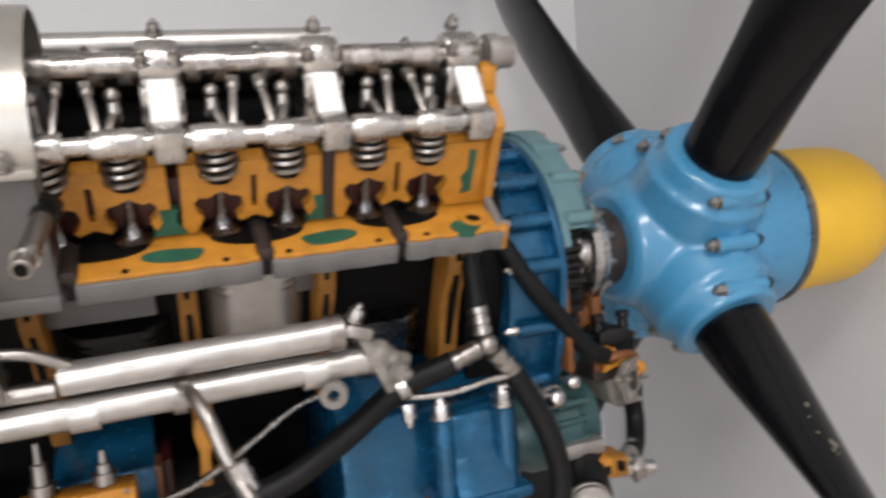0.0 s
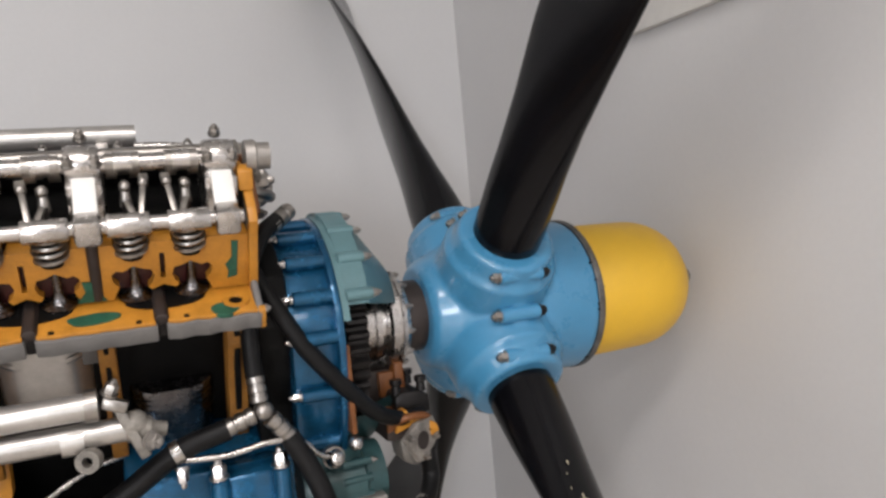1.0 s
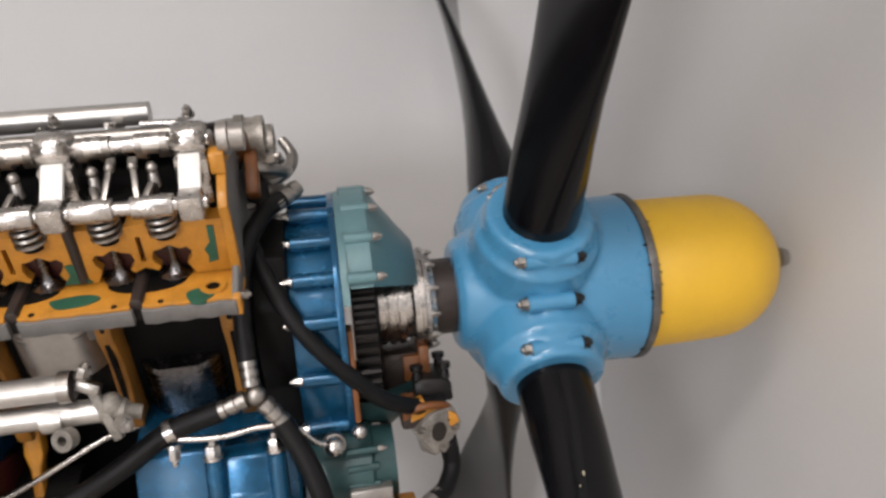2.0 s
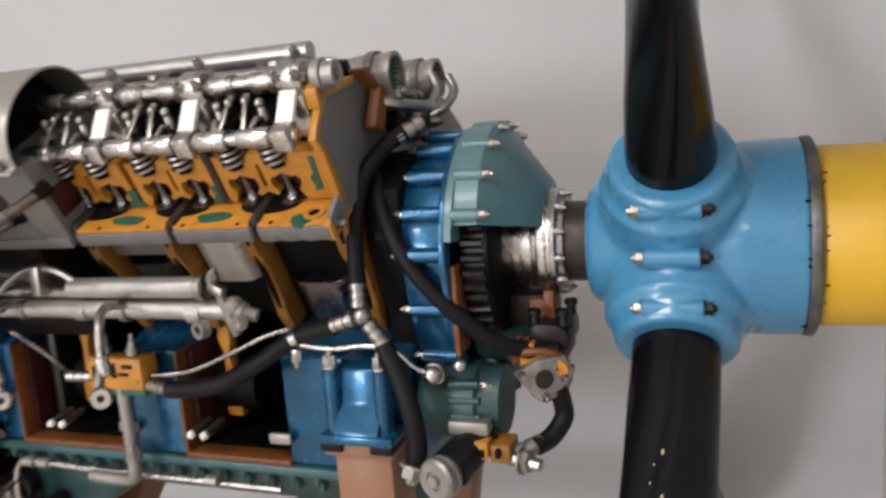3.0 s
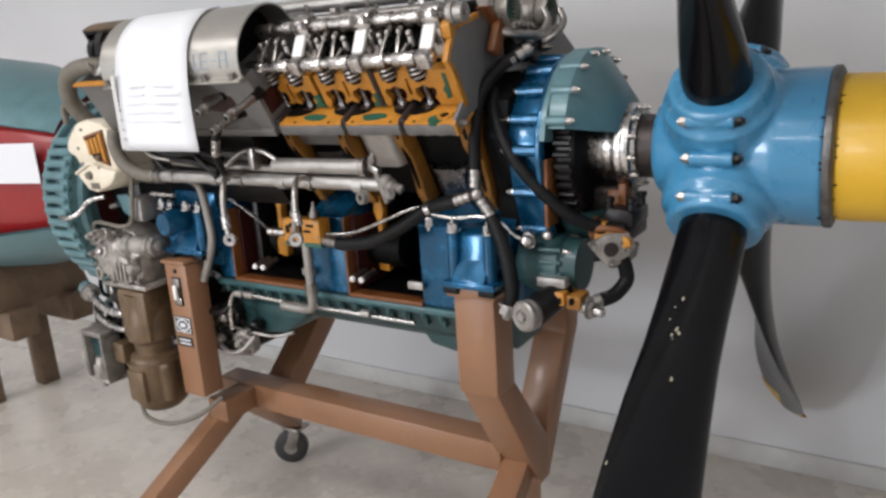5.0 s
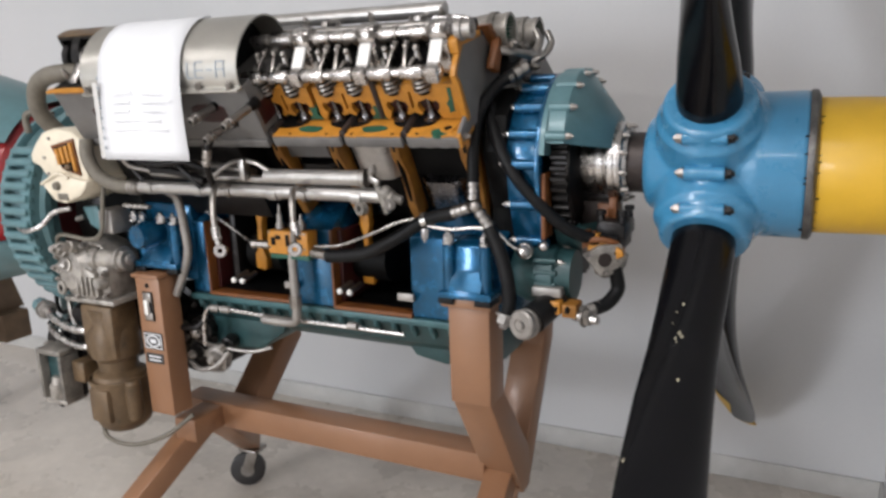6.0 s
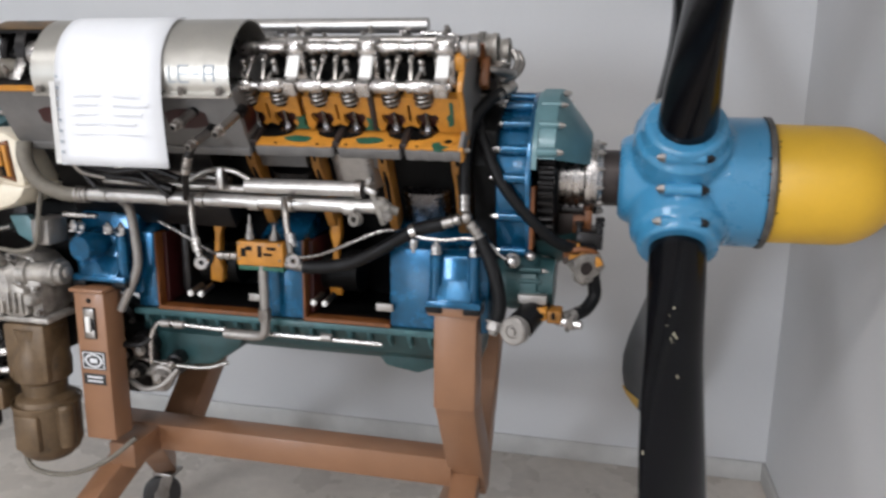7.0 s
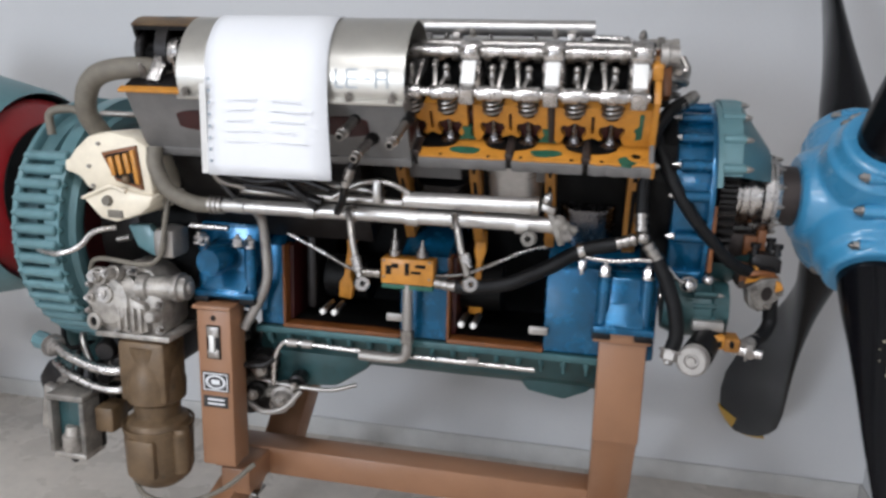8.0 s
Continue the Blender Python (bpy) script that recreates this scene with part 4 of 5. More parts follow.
low = pipe("coolant_rail", [(-0.66, -0.262, 1.158), (0.026, -0.272, 1.163)], 0.0145, "rail", "silver painted rail pipe along the block", 1)
low_y = lambda x: -0.262 - 0.01 * (x + 0.66) / 0.692
for x in (-0.60, -0.45, -0.24, -0.03):
    part("collar", lathe([(-0.012, 0.0), (-0.012, 0.0165), (0.012, 0.0165), (0.012, 0)], (x, low_y(x), 1.159), (1, -0.04, 0), 16), "rail", low)
part("end_cap", lathe([(0, 0), (0, 0.017), (0.012, 0.017), (0.014, 0.013), (0.014, 0)], (0.025, -0.272, 1.163), (1, -0.01, 0), 16), "steel", low)
for x in (-0.035,):
    part("eye_fitting", lathe([(-0.007, 0.006), (-0.007, 0.0135), (0.007, 0.0135), (0.007, 0.006), (-0.007, 0.006)], (x + 0.02, -0.287, 1.138), (0.3, 1, 0), 16), "cast", low)
up = pipe("upper_rail", [(-0.255, -0.270, 1.194), (0.0, -0.283, 1.198)], 0.0155, "rail", "thick silver pipe above the rail", 1)
part("collar", lathe([(-0.014, 0), (-0.014, 0.019), (0.0, 0.019), (0.0, 0)], (0.0, -0.283, 1.198), (1, -0.05, 0), 16), "steel", up)
part("fitting", bar((0.004, -0.283, 1.20), (0.030, -0.285, 1.19), 0.014, 0.014, 0.003), "steel", up)
part("nut", hexbolt((0.012, -0.285, 1.208), (0.5, -0.3, 1), 0.008, 0.02), "steel", up)
part("bracket", bar((0.018, -0.283, 1.196), (0.045, -0.287, 1.130), 0.010, 0.012, 0.002), "cast", up, "dull cast bracket")
part("end_lump", ball((0.036, -0.276, 1.168), 0.016, lathe([(0, 0), (0, 0.014), (0.02, 0.015), (0.026, 0.010), (0.040, 0.009), (0.040, 0)], (0.030, -0.276, 1.165), (1, 0.2, -0.3), 16), 14), "cast", up, "dull cast end fitting")
part("nut", hexbolt((0.05, -0.288, 1.148), (0.6, -0.8, 0), 0.009, 0.02), "alu", up)
pipe("link_pipe", [(-0.245, -0.275, 1.206), (-0.285, -0.278, 1.224), (-0.34, -0.278, 1.222), (-0.40, -0.278, 1.19)], 0.0055, "steel", "thin bent steel pipe")
part("clamp", box(-0.315, -0.298, -0.292, -0.268, 1.185, 1.232, 0.003), "steel", up)
pipe("rear_rail", [(-0.60, -0.255, 1.190), (-0.44, -0.262, 1.188), (-0.26, -0.268, 1.186)], 0.009, "steel", "dull steel pipe", 2)
pipe("rear_rail", [(-0.58, -0.240, 1.215), (-0.40, -0.25, 1.21), (-0.30, -0.255, 1.20)], 0.008, "steel", "dull steel pipe", 2)

# vertical drop pipes between the rail and the valve box
for x, y1, zb in ((-0.352, -0.376, 1.052), (-0.150, -0.392, 1.072)):
    d = pipe("drop_pipe", [(x - 0.006, low_y(x) - 0.002, 1.168), (x, -0.318, 1.176), (x + 0.012, -0.346, 1.158), (x + 0.026, -0.366, 1.115), (x + 0.042, y1, zb + 0.012)], 0.0065, "steel", "short steel pipe with a banjo end")
    part("union", rod((x + 0.030, -0.369, zb + 0.048), (x + 0.038, -0.374, zb + 0.022), 0.0095, 0.0095, 8, bevel=0.001), "chrome", d)
    part("banjo", lathe([(-0.007, 0.005), (-0.007, 0.0125), (-0.004, 0.0145), (0.004, 0.0145), (0.007, 0.0125), (0.007, 0.005), (-0.007, 0.005)], (x + 0.045, y1, zb), (0.5, -0.85, 0.1), 18), "chrome", d)
    part("clip", lathe([(-0.006, 0.0145), (-0.006, 0.0175), (0.006, 0.0175), (0.006, 0.0145), (-0.006, 0.0145)], (x - 0.008, low_y(x), 1.160), (1, -0.02, 0), 16), "steel", d)

bx = part("valve_box", box(-0.322, -0.212, -0.205, -0.165, 1.006, 1.060, 0.003), "yellow", engine, "yellow sectioned valve box with pipes")
for x0, x1, z0, z1 in ((-0.312, -0.300, 1.026, 1.045), (-0.300, -0.285, 1.040, 1.050), (-0.272, -0.262, 1.026, 1.052), (-0.258, -0.238, 1.030, 1.036), (-0.250, -0.228, 1.043, 1.050)):
    part("cavity_shade", box(x0, x1, -0.2065, -0.20, z0, z1, 0.001), "dark", bx)
part("base", box(-0.322, -0.214, -0.200, -0.165, 0.994, 1.005, 0.002), "green", bx)
for x in (-0.322, -0.214):
    for z in (1.021, 1.056):
        part("screw", ball((x + (0.006 if x < -0.3 else -0.006), -0.2055, z), 0.003, None, 8), "steel", bx)
for x, h in ((-0.298, 0.055), (-0.240, 0.035)):
    part("stem", lathe([(0, 0), (0, 0.012), (0.012, 0.012), (0.012, 0.008), (h * 0.6, 0.007), (h * 0.62, 0.004), (h, 0.003), (h, 0)], (x, -0.185, 1.062), (0, 0, 1), 14), "steel", bx)
ferrule((-0.210, -0.19, 1.012), (-0.160, -0.20, 1.010), 0.012, bx)
ferrule((-0.328, -0.19, 1.022), (-0.372, -0.20, 1.024), 0.010, bx)
dn = pipe("drain_pipe", [(-0.268, -0.190, 1.005), (-0.268, -0.190, 0.93), (-0.268, -0.190, 0.865), (-0.275, -0.188, 0.843), (-0.30, -0.185, 0.835), (-0.375, -0.18, 0.833)], 0.011, "alu", "silver drain pipe bent under the box", 5)
part("union", rod((-0.268, -0.190, 0.905), (-0.268, -0.190, 0.875), 0.015, 0.015, 8, bevel=0.002), "steel", dn)

# hoses
tee = part("tee_piece", ball((0.192, -0.197, 1.136), 0.014), "steel", engine, "metal tee joining three hoses")
ferrule((0.188, -0.197, 1.148), (0.186, -0.190, 1.185), 0.0125, tee)
ferrule((0.180, -0.198, 1.133), (0.140, -0.198, 1.120), 0.0125, tee)
ferrule((0.200, -0.198, 1.126), (0.226, -0.199, 1.092), 0.0125, tee)
pipe("hose", [(0.186, -0.190, 1.18), (0.186, -0.183, 1.25), (0.195, -0.168, 1.32), (0.222, -0.140, 1.368), (0.25, -0.12, 1.388)], 0.0125, "rubber", "black rubber hose")
ferrule((0.238, -0.128, 1.380), (0.272, -0.105, 1.402), 0.0125, tee)
pipe("hose", [(0.145, -0.198, 1.121), (0.08, -0.195, 1.102), (0.01, -0.197, 1.060), (-0.06, -0.20, 1.025), (-0.13, -0.20, 1.012), (-0.165, -0.20, 1.010)], 0.0145, "rubber", "black rubber hose")
pipe("hose", [(0.222, -0.199, 1.096), (0.245, -0.205, 1.05), (0.262, -0.212, 1.0), (0.268, -0.215, 0.955), (0.262, -0.215, 0.925)], 0.0145, "rubber", "black rubber hose")
pipe("hose", [(0.20, -0.13, 1.33), (0.225, -0.165, 1.272), (0.262, -0.175, 1.205), (0.31, -0.168, 1.145), (0.36, -0.145, 1.092), (0.41, -0.115, 1.065), (0.45, -0.10, 1.062)], 0.0125, "rubber", "black rubber hose")
cl = part("hose_clamp", lathe([(-0.006, 0.0145), (-0.006, 0.0165), (0.006, 0.0165), (0.006, 0.0145), (-0.006, 0.0145)], (0.08, -0.195, 1.102), (0.9, 0, 0.35), 18), "chrome", engine, "bright hose clamp")
part("stud", hexbolt((0.083, -0.203, 1.085), (0, -0.2, -1), 0.008, 0.028), "chrome", cl)
pipe("oil_line", [(-0.215, -0.180, 1.024), (-0.19, -0.165, 1.022), (-0.15, -0.150, 1.027), (-0.09, -0.125, 1.050), (-0.03, -0.100, 1.075), (0.02, -0.085, 1.083)], 0.0042, "chrome", "thin bright oil line")
pipe("oil_line", [(0.08, -0.20, 1.092), (0.14, -0.203, 1.088), (0.195, -0.203, 1.094), (0.235, -0.20, 1.088), (0.262, -0.19, 1.06), (0.284, -0.182, 1.048)], 0.0042, "chrome", "thin bright oil line")
bj = part("banjo_bolt", ball((0.286, -0.182, 1.046), 0.014), "chrome", engine, "round bright banjo bolt")
part("collar", lathe([(-0.008, 0), (-0.008, 0.016), (0.004, 0.016), (0.004, 0)], (0.286, -0.172, 1.046), (0, -1, 0), 18), "steel", bj)
part("acorn_nut", ball((0.322, -0.165, 1.056), 0.011), "chrome", bj)
pipe("oil_line", [(-0.365, -0.198, 1.024), (-0.40, -0.180, 1.027), (-0.435, -0.166, 1.038), (-0.49, -0.155, 1.060), (-0.55, -0.147, 1.083)], 0.0042, "chrome", "thin bright oil line")

# spark plug stubs and pipes on the uncut head side
for seat, tip in (((-0.338, -0.296, 1.352), (-0.349, -0.378, 1.315)), ((-0.241, -0.300, 1.350), (-0.253, -0.392, 1.305)), ((-0.312, -0.285, 1.312), (-0.327, -0.366, 1.276))):
    seat, tip = Vector(seat), Vector(tip)
    way = (tip - seat).normalized()
    st = part("plug_lead_end", rod(seat + way * 0.02, tip, 0.0085, 0.0085, 14, bevel=0.001), "steel", engine, "bare metal lead end")
    part("plug_seat", lathe([(0, 0), (0, 0.013), (0.012, 0.013), (0.012, 0.010), (0.026, 0.010), (0.026, 0)], seat, way, 8), "iron", st)
    part("collar", lathe([(0, 0.008), (0, 0.0105), (0.007, 0.0105), (0.007, 0.008), (0, 0.008)], tip - way * 0.022, way, 14), "chrome", st)
    part("bore", lathe([(0, 0), (0, 0.0055), (0.0008, 0.0055), (0.0008, 0)], tip, way, 12), "dark", st)
lead = pipe("plug_lead", [(-0.322, -0.350, 1.284), (-0.338, -0.352, 1.255), (-0.350, -0.344, 1.220), (-0.366, -0.318, 1.188), (-0.385, -0.29, 1.165)], 0.0075, "iron", "braided plug lead")
ferrule((-0.336, -0.353, 1.258), (-0.349, -0.346, 1.224), 0.0095, lead, "steel")
pipe("plug_lead", [(-0.60, -0.31, 1.24), (-0.63, -0.315, 1.25), (-0.625, -0.30, 1.215), (-0.58, -0.28, 1.20)], 0.006, "steel", "bent steel lead")
for x in (-0.363, -0.66):
    port = [(x + (0.045 + 0.0) * math.copysign(min(1, abs(math.cos(a)) * 1.25), math.cos(a)), 0.385 + 0.022 * math.sin(a)) for a in (2 * math.pi * k / 28 for k in range(28))]
    part("exhaust_port", prism(port, "y", -0.1295, -0.12, 0.0), "red", head, "dark red exhaust port", m=BANK)
part("cut_port", box(-0.268, -0.2435, -0.118, -0.06, 0.345, 0.395, 0.004), "red", head, "dark red cut exhaust passage", m=BANK)
part("flange_rail", box(HX0, -0.245, -0.132, -0.126, 0.300, 0.318, 0.002), "grey", head, m=BANK)

# connecting rods and main bearing bolts in the windows
for x, xr, yr, zr, ang in ((-0.445, -0.425, -0.095, 1.025, 9), (-0.140, -0.141, -0.062, 1.005, 4)):
    rodp = [(-0.015, -0.095), (0.015, -0.095), (0.017, -0.058), (0.008, -0.04), (0.0065, 0.03), (0.013, 0.055), (0.010, 0.10), (-0.010, 0.10), (-0.013, 0.055), (-0.0065, 0.03), (-0.008, -0.04), (-0.017, -0.058)]
    cr = part("connecting_rod", prism(rodp, "y", -0.012, 0.012, 0.003), "yellow", engine, "yellow painted connecting rod", m=pose(xr, yr, zr, 8, ang, 0))
    for dx in (-0.013, 0.013):
        part("rod_bolt", rod((dx + x, -0.125, 0.93), (dx + x - 0.004, -0.172, 0.921), 0.0075, 0.0075, 12, bevel=0.002), "steel", cr)
        part("bolt_end", ball((dx + x - 0.004, -0.172, 0.921), 0.0072, None, 12), "white", cr)
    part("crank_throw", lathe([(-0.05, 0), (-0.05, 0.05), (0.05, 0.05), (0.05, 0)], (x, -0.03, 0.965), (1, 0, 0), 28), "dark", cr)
    part("crank_cheek", box(x - 0.085, x - 0.06, -0.10, 0.05, 0.90, 1.08, 0.01), "iron", cr)
for x in (0.002, -0.305):
    part("locking_tab", box(x - 0.02, x + 0.02, -0.156, -0.146, 0.908, 0.926, 0.003), "alu", crankcase, "small bare metal tab")

# front lower pump and fittings
pb = part("oil_pump", lathe([(0, 0), (0, 0.05), (0.03, 0.062), (0.09, 0.062), (0.095, 0.056), (0.125, 0.052), (0.125, 0)], (0.245, -0.10, 0.985), (1, 0, 0), 32), "teal_dark", engine, "dark teal oil pump housing")
for k in range(6):
    a = radians(60 * k + 20)
    part("bolt", hexbolt((0.34, -0.10 + 0.052 * math.cos(a), 0.985 + 0.052 * math.sin(a)), (1, 0, 0), 0.006, 0.02), "steel", pb)
for z in (0.975, 1.0, 1.025):
    part("stud", rod((0.30, -0.158, z), (0.345, -0.155, z), 0.006, 0.006, 10, bevel=0.001), "teal_dark", pb)
rp = part("relief_valve", lathe([(0, 0), (0, 0.027), (0.006, 0.030), (0.012, 0.030), (0.013, 0.027), (0.016, 0.027), (0.017, 0.030), (0.026, 0.030), (0.030, 0.026), (0.030, 0.014), (0.027, 0.012), (0.027, 0.009), (0.034, 0.008), (0.034, 0)], (0.308, -0.210, 0.912), (-0.35, -0.93, 0.05), 30), "alu", engine, "round silver relief valve with yellow sectioned body")
part("neck", rod((0.312, -0.205, 0.918), (0.345, -0.14, 0.945), 0.03, 0.026, 20), "iron", rp)
part("body", box(0.328, 0.362, -0.188, -0.13, 0.925, 0.952, 0.004), "yellow", rp, "yellow sectioned body")
part("body", box(0.362, 0.392, -0.18, -0.13, 0.918, 0.945, 0.004), "ochre", rp)
for x in (0.336, 0.350, 0.372):
    part("cavity_shade", box(x, x + 0.007, -0.190, -0.17, 0.930, 0.942, 0.001), "dark", rp)
part("stem", rod((0.38, -0.16, 0.922), (0.435, -0.175, 0.918), 0.012, 0.009, 14, bevel=0.002), "chrome", rp)
part("nut", hexbolt((0.405, -0.167, 0.920), (1, -0.3, 0), 0.016, 0.022), "steel", rp)
part("cap", box(0.30, 0.36, -0.175, -0.13, 0.955, 0.975, 0.003), "alu", rp)
part("foot_nut", hexbolt((0.262, -0.215, 0.925), (-0.2, -0.3, -1), 0.018, 0.03), "alu", rp)
gov = part("governor_unit", box(0.385, 0.455, -0.115, 0.03, 1.03, 1.065, 0.006), "shaft", engine, "sectioned governor with a diamond flange")
fl2 = part("diamond_flange", prism([(-0.045, 0.012), (-0.012, 0.028), (0.030, 0.03), (0.045, 0.0), (0.012, -0.032), (-0.012, -0.032)], "y", -0.006, 0.006, 0.002), "pale_cast", gov, "bare metal diamond flange", m=pose(0.435, -0.128, 1.030, 0, 0, 35))
part("port", lathe([(0, 0), (0, 0.014), (0.002, 0.014), (0.002, 0)], (0.436, -0.135, 1.030), (0.57, -0.82, 0), 18), "shaft", gov)
for dx, dz in ((-0.034, 0.012), (0.030, -0.002), (0.0, -0.026)):
    part("stud", hexbolt((0.435 + dx * 0.82, -0.133 + dx * 0.57, 1.030 + dz), (0.57, -0.82, 0), 0.005, 0.014), "steel", gov)
part("cut_arm", sweep([(0.392, -0.122, 1.06), (0.42, -0.128, 1.068), (0.45, -0.118, 1.062), (0.462, -0.10, 1.045)], 0.006, 8, 5), "orange", gov)
part("cut_section", prism([(0.398, 1.043), (0.402, 1.072), (0.418, 1.078), (0.424, 1.066), (0.444, 1.062), (0.466, 1.048), (0.470, 1.036), (0.456, 1.030), (0.440, 1.042), (0.420, 1.050)], "y", -0.122, -0.098, 0.002), "yellow", gov, "yellow painted section")
part("section_cavity_shade", prism([(0.428, 1.050), (0.448, 1.048), (0.456, 1.040), (0.444, 1.038)], "y", -0.1235, -0.11, 0.0), "dark", gov)
part("cut_edge", prism([(0.386, 1.045), (0.388, 1.080), (0.398, 1.082), (0.400, 1.050)], "y", -0.119, -0.09, 0.002), "orange", gov)
part("upper_body", prism([(0.408, 1.068), (0.410, 1.094), (0.420, 1.100), (0.452, 1.098), (0.466, 1.090), (0.466, 1.062), (0.44, 1.064)], "y", -0.10, 0.0, 0.004), "iron", gov)
for x, y in ((0.416, -0.085), (0.458, -0.085), (0.458, -0.02)):
    part("ear", lathe([(0, 0), (0, 0.008), (0.014, 0.007), (0.016, 0.010), (0.024, 0.010), (0.025, 0)], (x, y, 1.095), (0, 0, 1), 12), "iron", gov)
part("lower_lug", prism([(0.405, 1.030), (0.41, 0.995), (0.43, 0.985), (0.462, 1.0), (0.468, 1.03)], "y", -0.115, -0.06, 0.004), "cast", gov)
el = pipe("elbow_hose", [(0.45, -0.112, 1.012), (0.454, -0.104, 0.985), (0.455, -0.105, 0.962), (0.440, -0.125, 0.94), (0.42, -0.145, 0.932)], 0.014, "rubber", "short black elbow hose")
ferrule((0.43, -0.135, 0.936), (0.395, -0.16, 0.925), 0.0135, el, "alu")

# ---- rear: supercharger flange, magneto, fuel pump, carburettor ----
SX = -1.02
scg = part("supercharger", lathe([(-0.13, 0), (-0.13, 0.20), (-0.10, 0.235), (-0.02, 0.255), (-0.018, 0.295), (0.016, 0.295), (0.018, 0.268), (0.03, 0.26), (0.028, 0.24), (0.01, 0.235), (0.01, 0)], (SX, 0, 1.06), (1, 0, 0), 64), "teal", engine, "teal supercharger casing with a bolted flange")
for k in range(18):
    a = radians(-72 + 6.4 * k)
    c0 = Vector((SX, -0.290 * math.cos(a), 1.06 + 0.290 * math.sin(a)))
    bs = part("boss", rod(c0 - Vector((0.088, 0, 0)), c0 + Vector((0.010, 0, 0)), 0.0115, 0.0135, 12, bevel=0.003), "teal", scg)
    part("bolt", hexbolt(c0 - Vector((0.088, 0, 0)), (-1, 0, 0), 0.008, 0.016), "teal", bs)
    part("nut", hexbolt(c0 + Vector((0.010, 0, 0)), (1, 0, 0), 0.007, 0.014), "teal_mid", bs)
part("rear_flange", lathe([(-0.104, 0.20), (-0.104, 0.288), (-0.101, 0.292), (-0.090, 0.292), (-0.087, 0.288), (-0.087, 0.272), (-0.082, 0.268), (-0.063, 0.262), (-0.063, 0.20)], (SX, 0, 1.06), (1, 0, 0), 64), "teal", scg)
part("rear_plate", box(-0.93, -0.745, -0.13, 0.14, 0.88, 1.14, 0.01), "dark", engine, "dark rear accessory case")
part("inner_lining", lathe([(0, 0), (0.0, 0.21), (0.004, 0.21), (0.004, 0)], (SX + 0.012, 0, 1.06), (1, 0, 0), 40), "red", scg)
part("rear_neck", lathe([(0.01, 0.19), (0.06, 0.17), (0.12, 0.15), (0.30, 0.14), (0.30, 0)], (SX, 0.03, 1.06), (1, 0, 0), 40), "iron", scg)

MG = [(-0.981, 1.233), (-0.958, 1.261), (-0.927, 1.288), (-0.877, 1.299), (-0.82, 1.289), (-0.792, 1.273), (-0.781, 1.174), (-0.82, 1.150), (-0.905, 1.168), (-0.938, 1.180), (-0.950, 1.200), (-0.979, 1.210)]
magn = part("magneto", prism(MG, "y", -0.285, -0.17, 0.012), "cream", engine, "cream enamelled magneto cut open on one side")
WN = [(-0.892, 1.255), (-0.812, 1.273), (-0.800, 1.182), (-0.861, 1.199)]
mid_w = (-0.841, 1.229)
grow = lambda k: [(mid_w[0] + (x - mid_w[0]) * k, mid_w[1] + (z - mid_w[1]) * k) for x, z in WN]
part("window", prism(grow(1.0), "y", -0.291, -0.27, 0.002), "orange", magn, "orange cut window of the magneto")
part("recess_shade", prism(grow(0.80), "y", -0.2925, -0.28, 0.0), "dark", magn)
for k in range(3):
    x = -0.873 + 0.017 * k
    part("coil_bar", prism([(x, 1.247 + 0.004 * k), (x + 0.010, 1.249 + 0.004 * k), (x + 0.017, 1.212 + 0.003 * k), (x + 0.008, 1.209 + 0.003 * k)], "y", -0.298, -0.29, 0.001), "yellow", magn)
part("side_bar", prism([(-0.823, 1.262), (-0.814, 1.264), (-0.804, 1.194), (-0.813, 1.196)], "y", -0.297, -0.29, 0.001), "yellow", magn)
part("rotor", ball((-0.836, -0.292, 1.203), 0.010), "tan", magn)
part("lower_cap", prism([(-0.938, 1.159), (-0.905, 1.176), (-0.868, 1.190), (-0.835, 1.180), (-0.773, 1.172), (-0.785, 1.150), (-0.804, 1.134), (-0.863, 1.113), (-0.898, 1.119)], "y", -0.297, -0.17, 0.008), "cream", magn)
part("rib", sweep([(-0.938, -0.295, 1.160), (-0.905, -0.299, 1.174), (-0.868, -0.299, 1.188), (-0.835, -0.299, 1.179)], 0.004, 8, 4), "cream", magn)
for x, z in ((-0.925, 1.225), (-0.918, 1.185), (-0.90, 1.272)):
    part("screw", ball((x, -0.285, z), 0.0055, None, 10, 0.8), "alu", magn)
part("terminal", rod((-0.878, -0.297, 1.158), (-0.878, -0.306, 1.158), 0.0115, 0.009, 14), "hose_grey", magn)
part("slot", box(-0.880, -0.845, -0.2988, -0.295, 1.123, 1.139, 0.001), "hose_grey", magn)
part("lug", box(-0.992, -0.955, -0.275, -0.22, 1.208, 1.236, 0.008), "cream", magn)
hz = pipe("large_hose", [(-0.70, -0.24, 1.41), (-0.79, -0.30, 1.425), (-0.885, -0.30, 1.405), (-0.925, -0.28, 1.34), (-0.918, -0.24, 1.28)], 0.021, "hose_grey", "thick grey hose looping off the cam box", 8, seg=16)
pipe("large_hose", [(-0.775, -0.28, 1.27), (-0.77, -0.288, 1.23), (-0.745, -0.285, 1.185), (-0.70, -0.272, 1.16), (-0.655, -0.262, 1.157)], 0.016, "hose_grey", "grey hose joining the rail", 8, seg=16)
ferrule((-0.668, -0.262, 1.157), (-0.635, -0.262, 1.158), 0.019, low)
tk = part("bracket_arm", prism([(-0.88, 1.095), (-0.83, 1.10), (-0.80, 1.06), (-0.82, 1.03), (-0.86, 1.05)], "y", -0.235, -0.215, 0.004), "teal", engine, "pale teal triangular bracket")
part("stud", rod((-0.905, -0.235, 1.062), (-0.875, -0.235, 1.07), 0.007, 0.007, 10), "steel", tk)
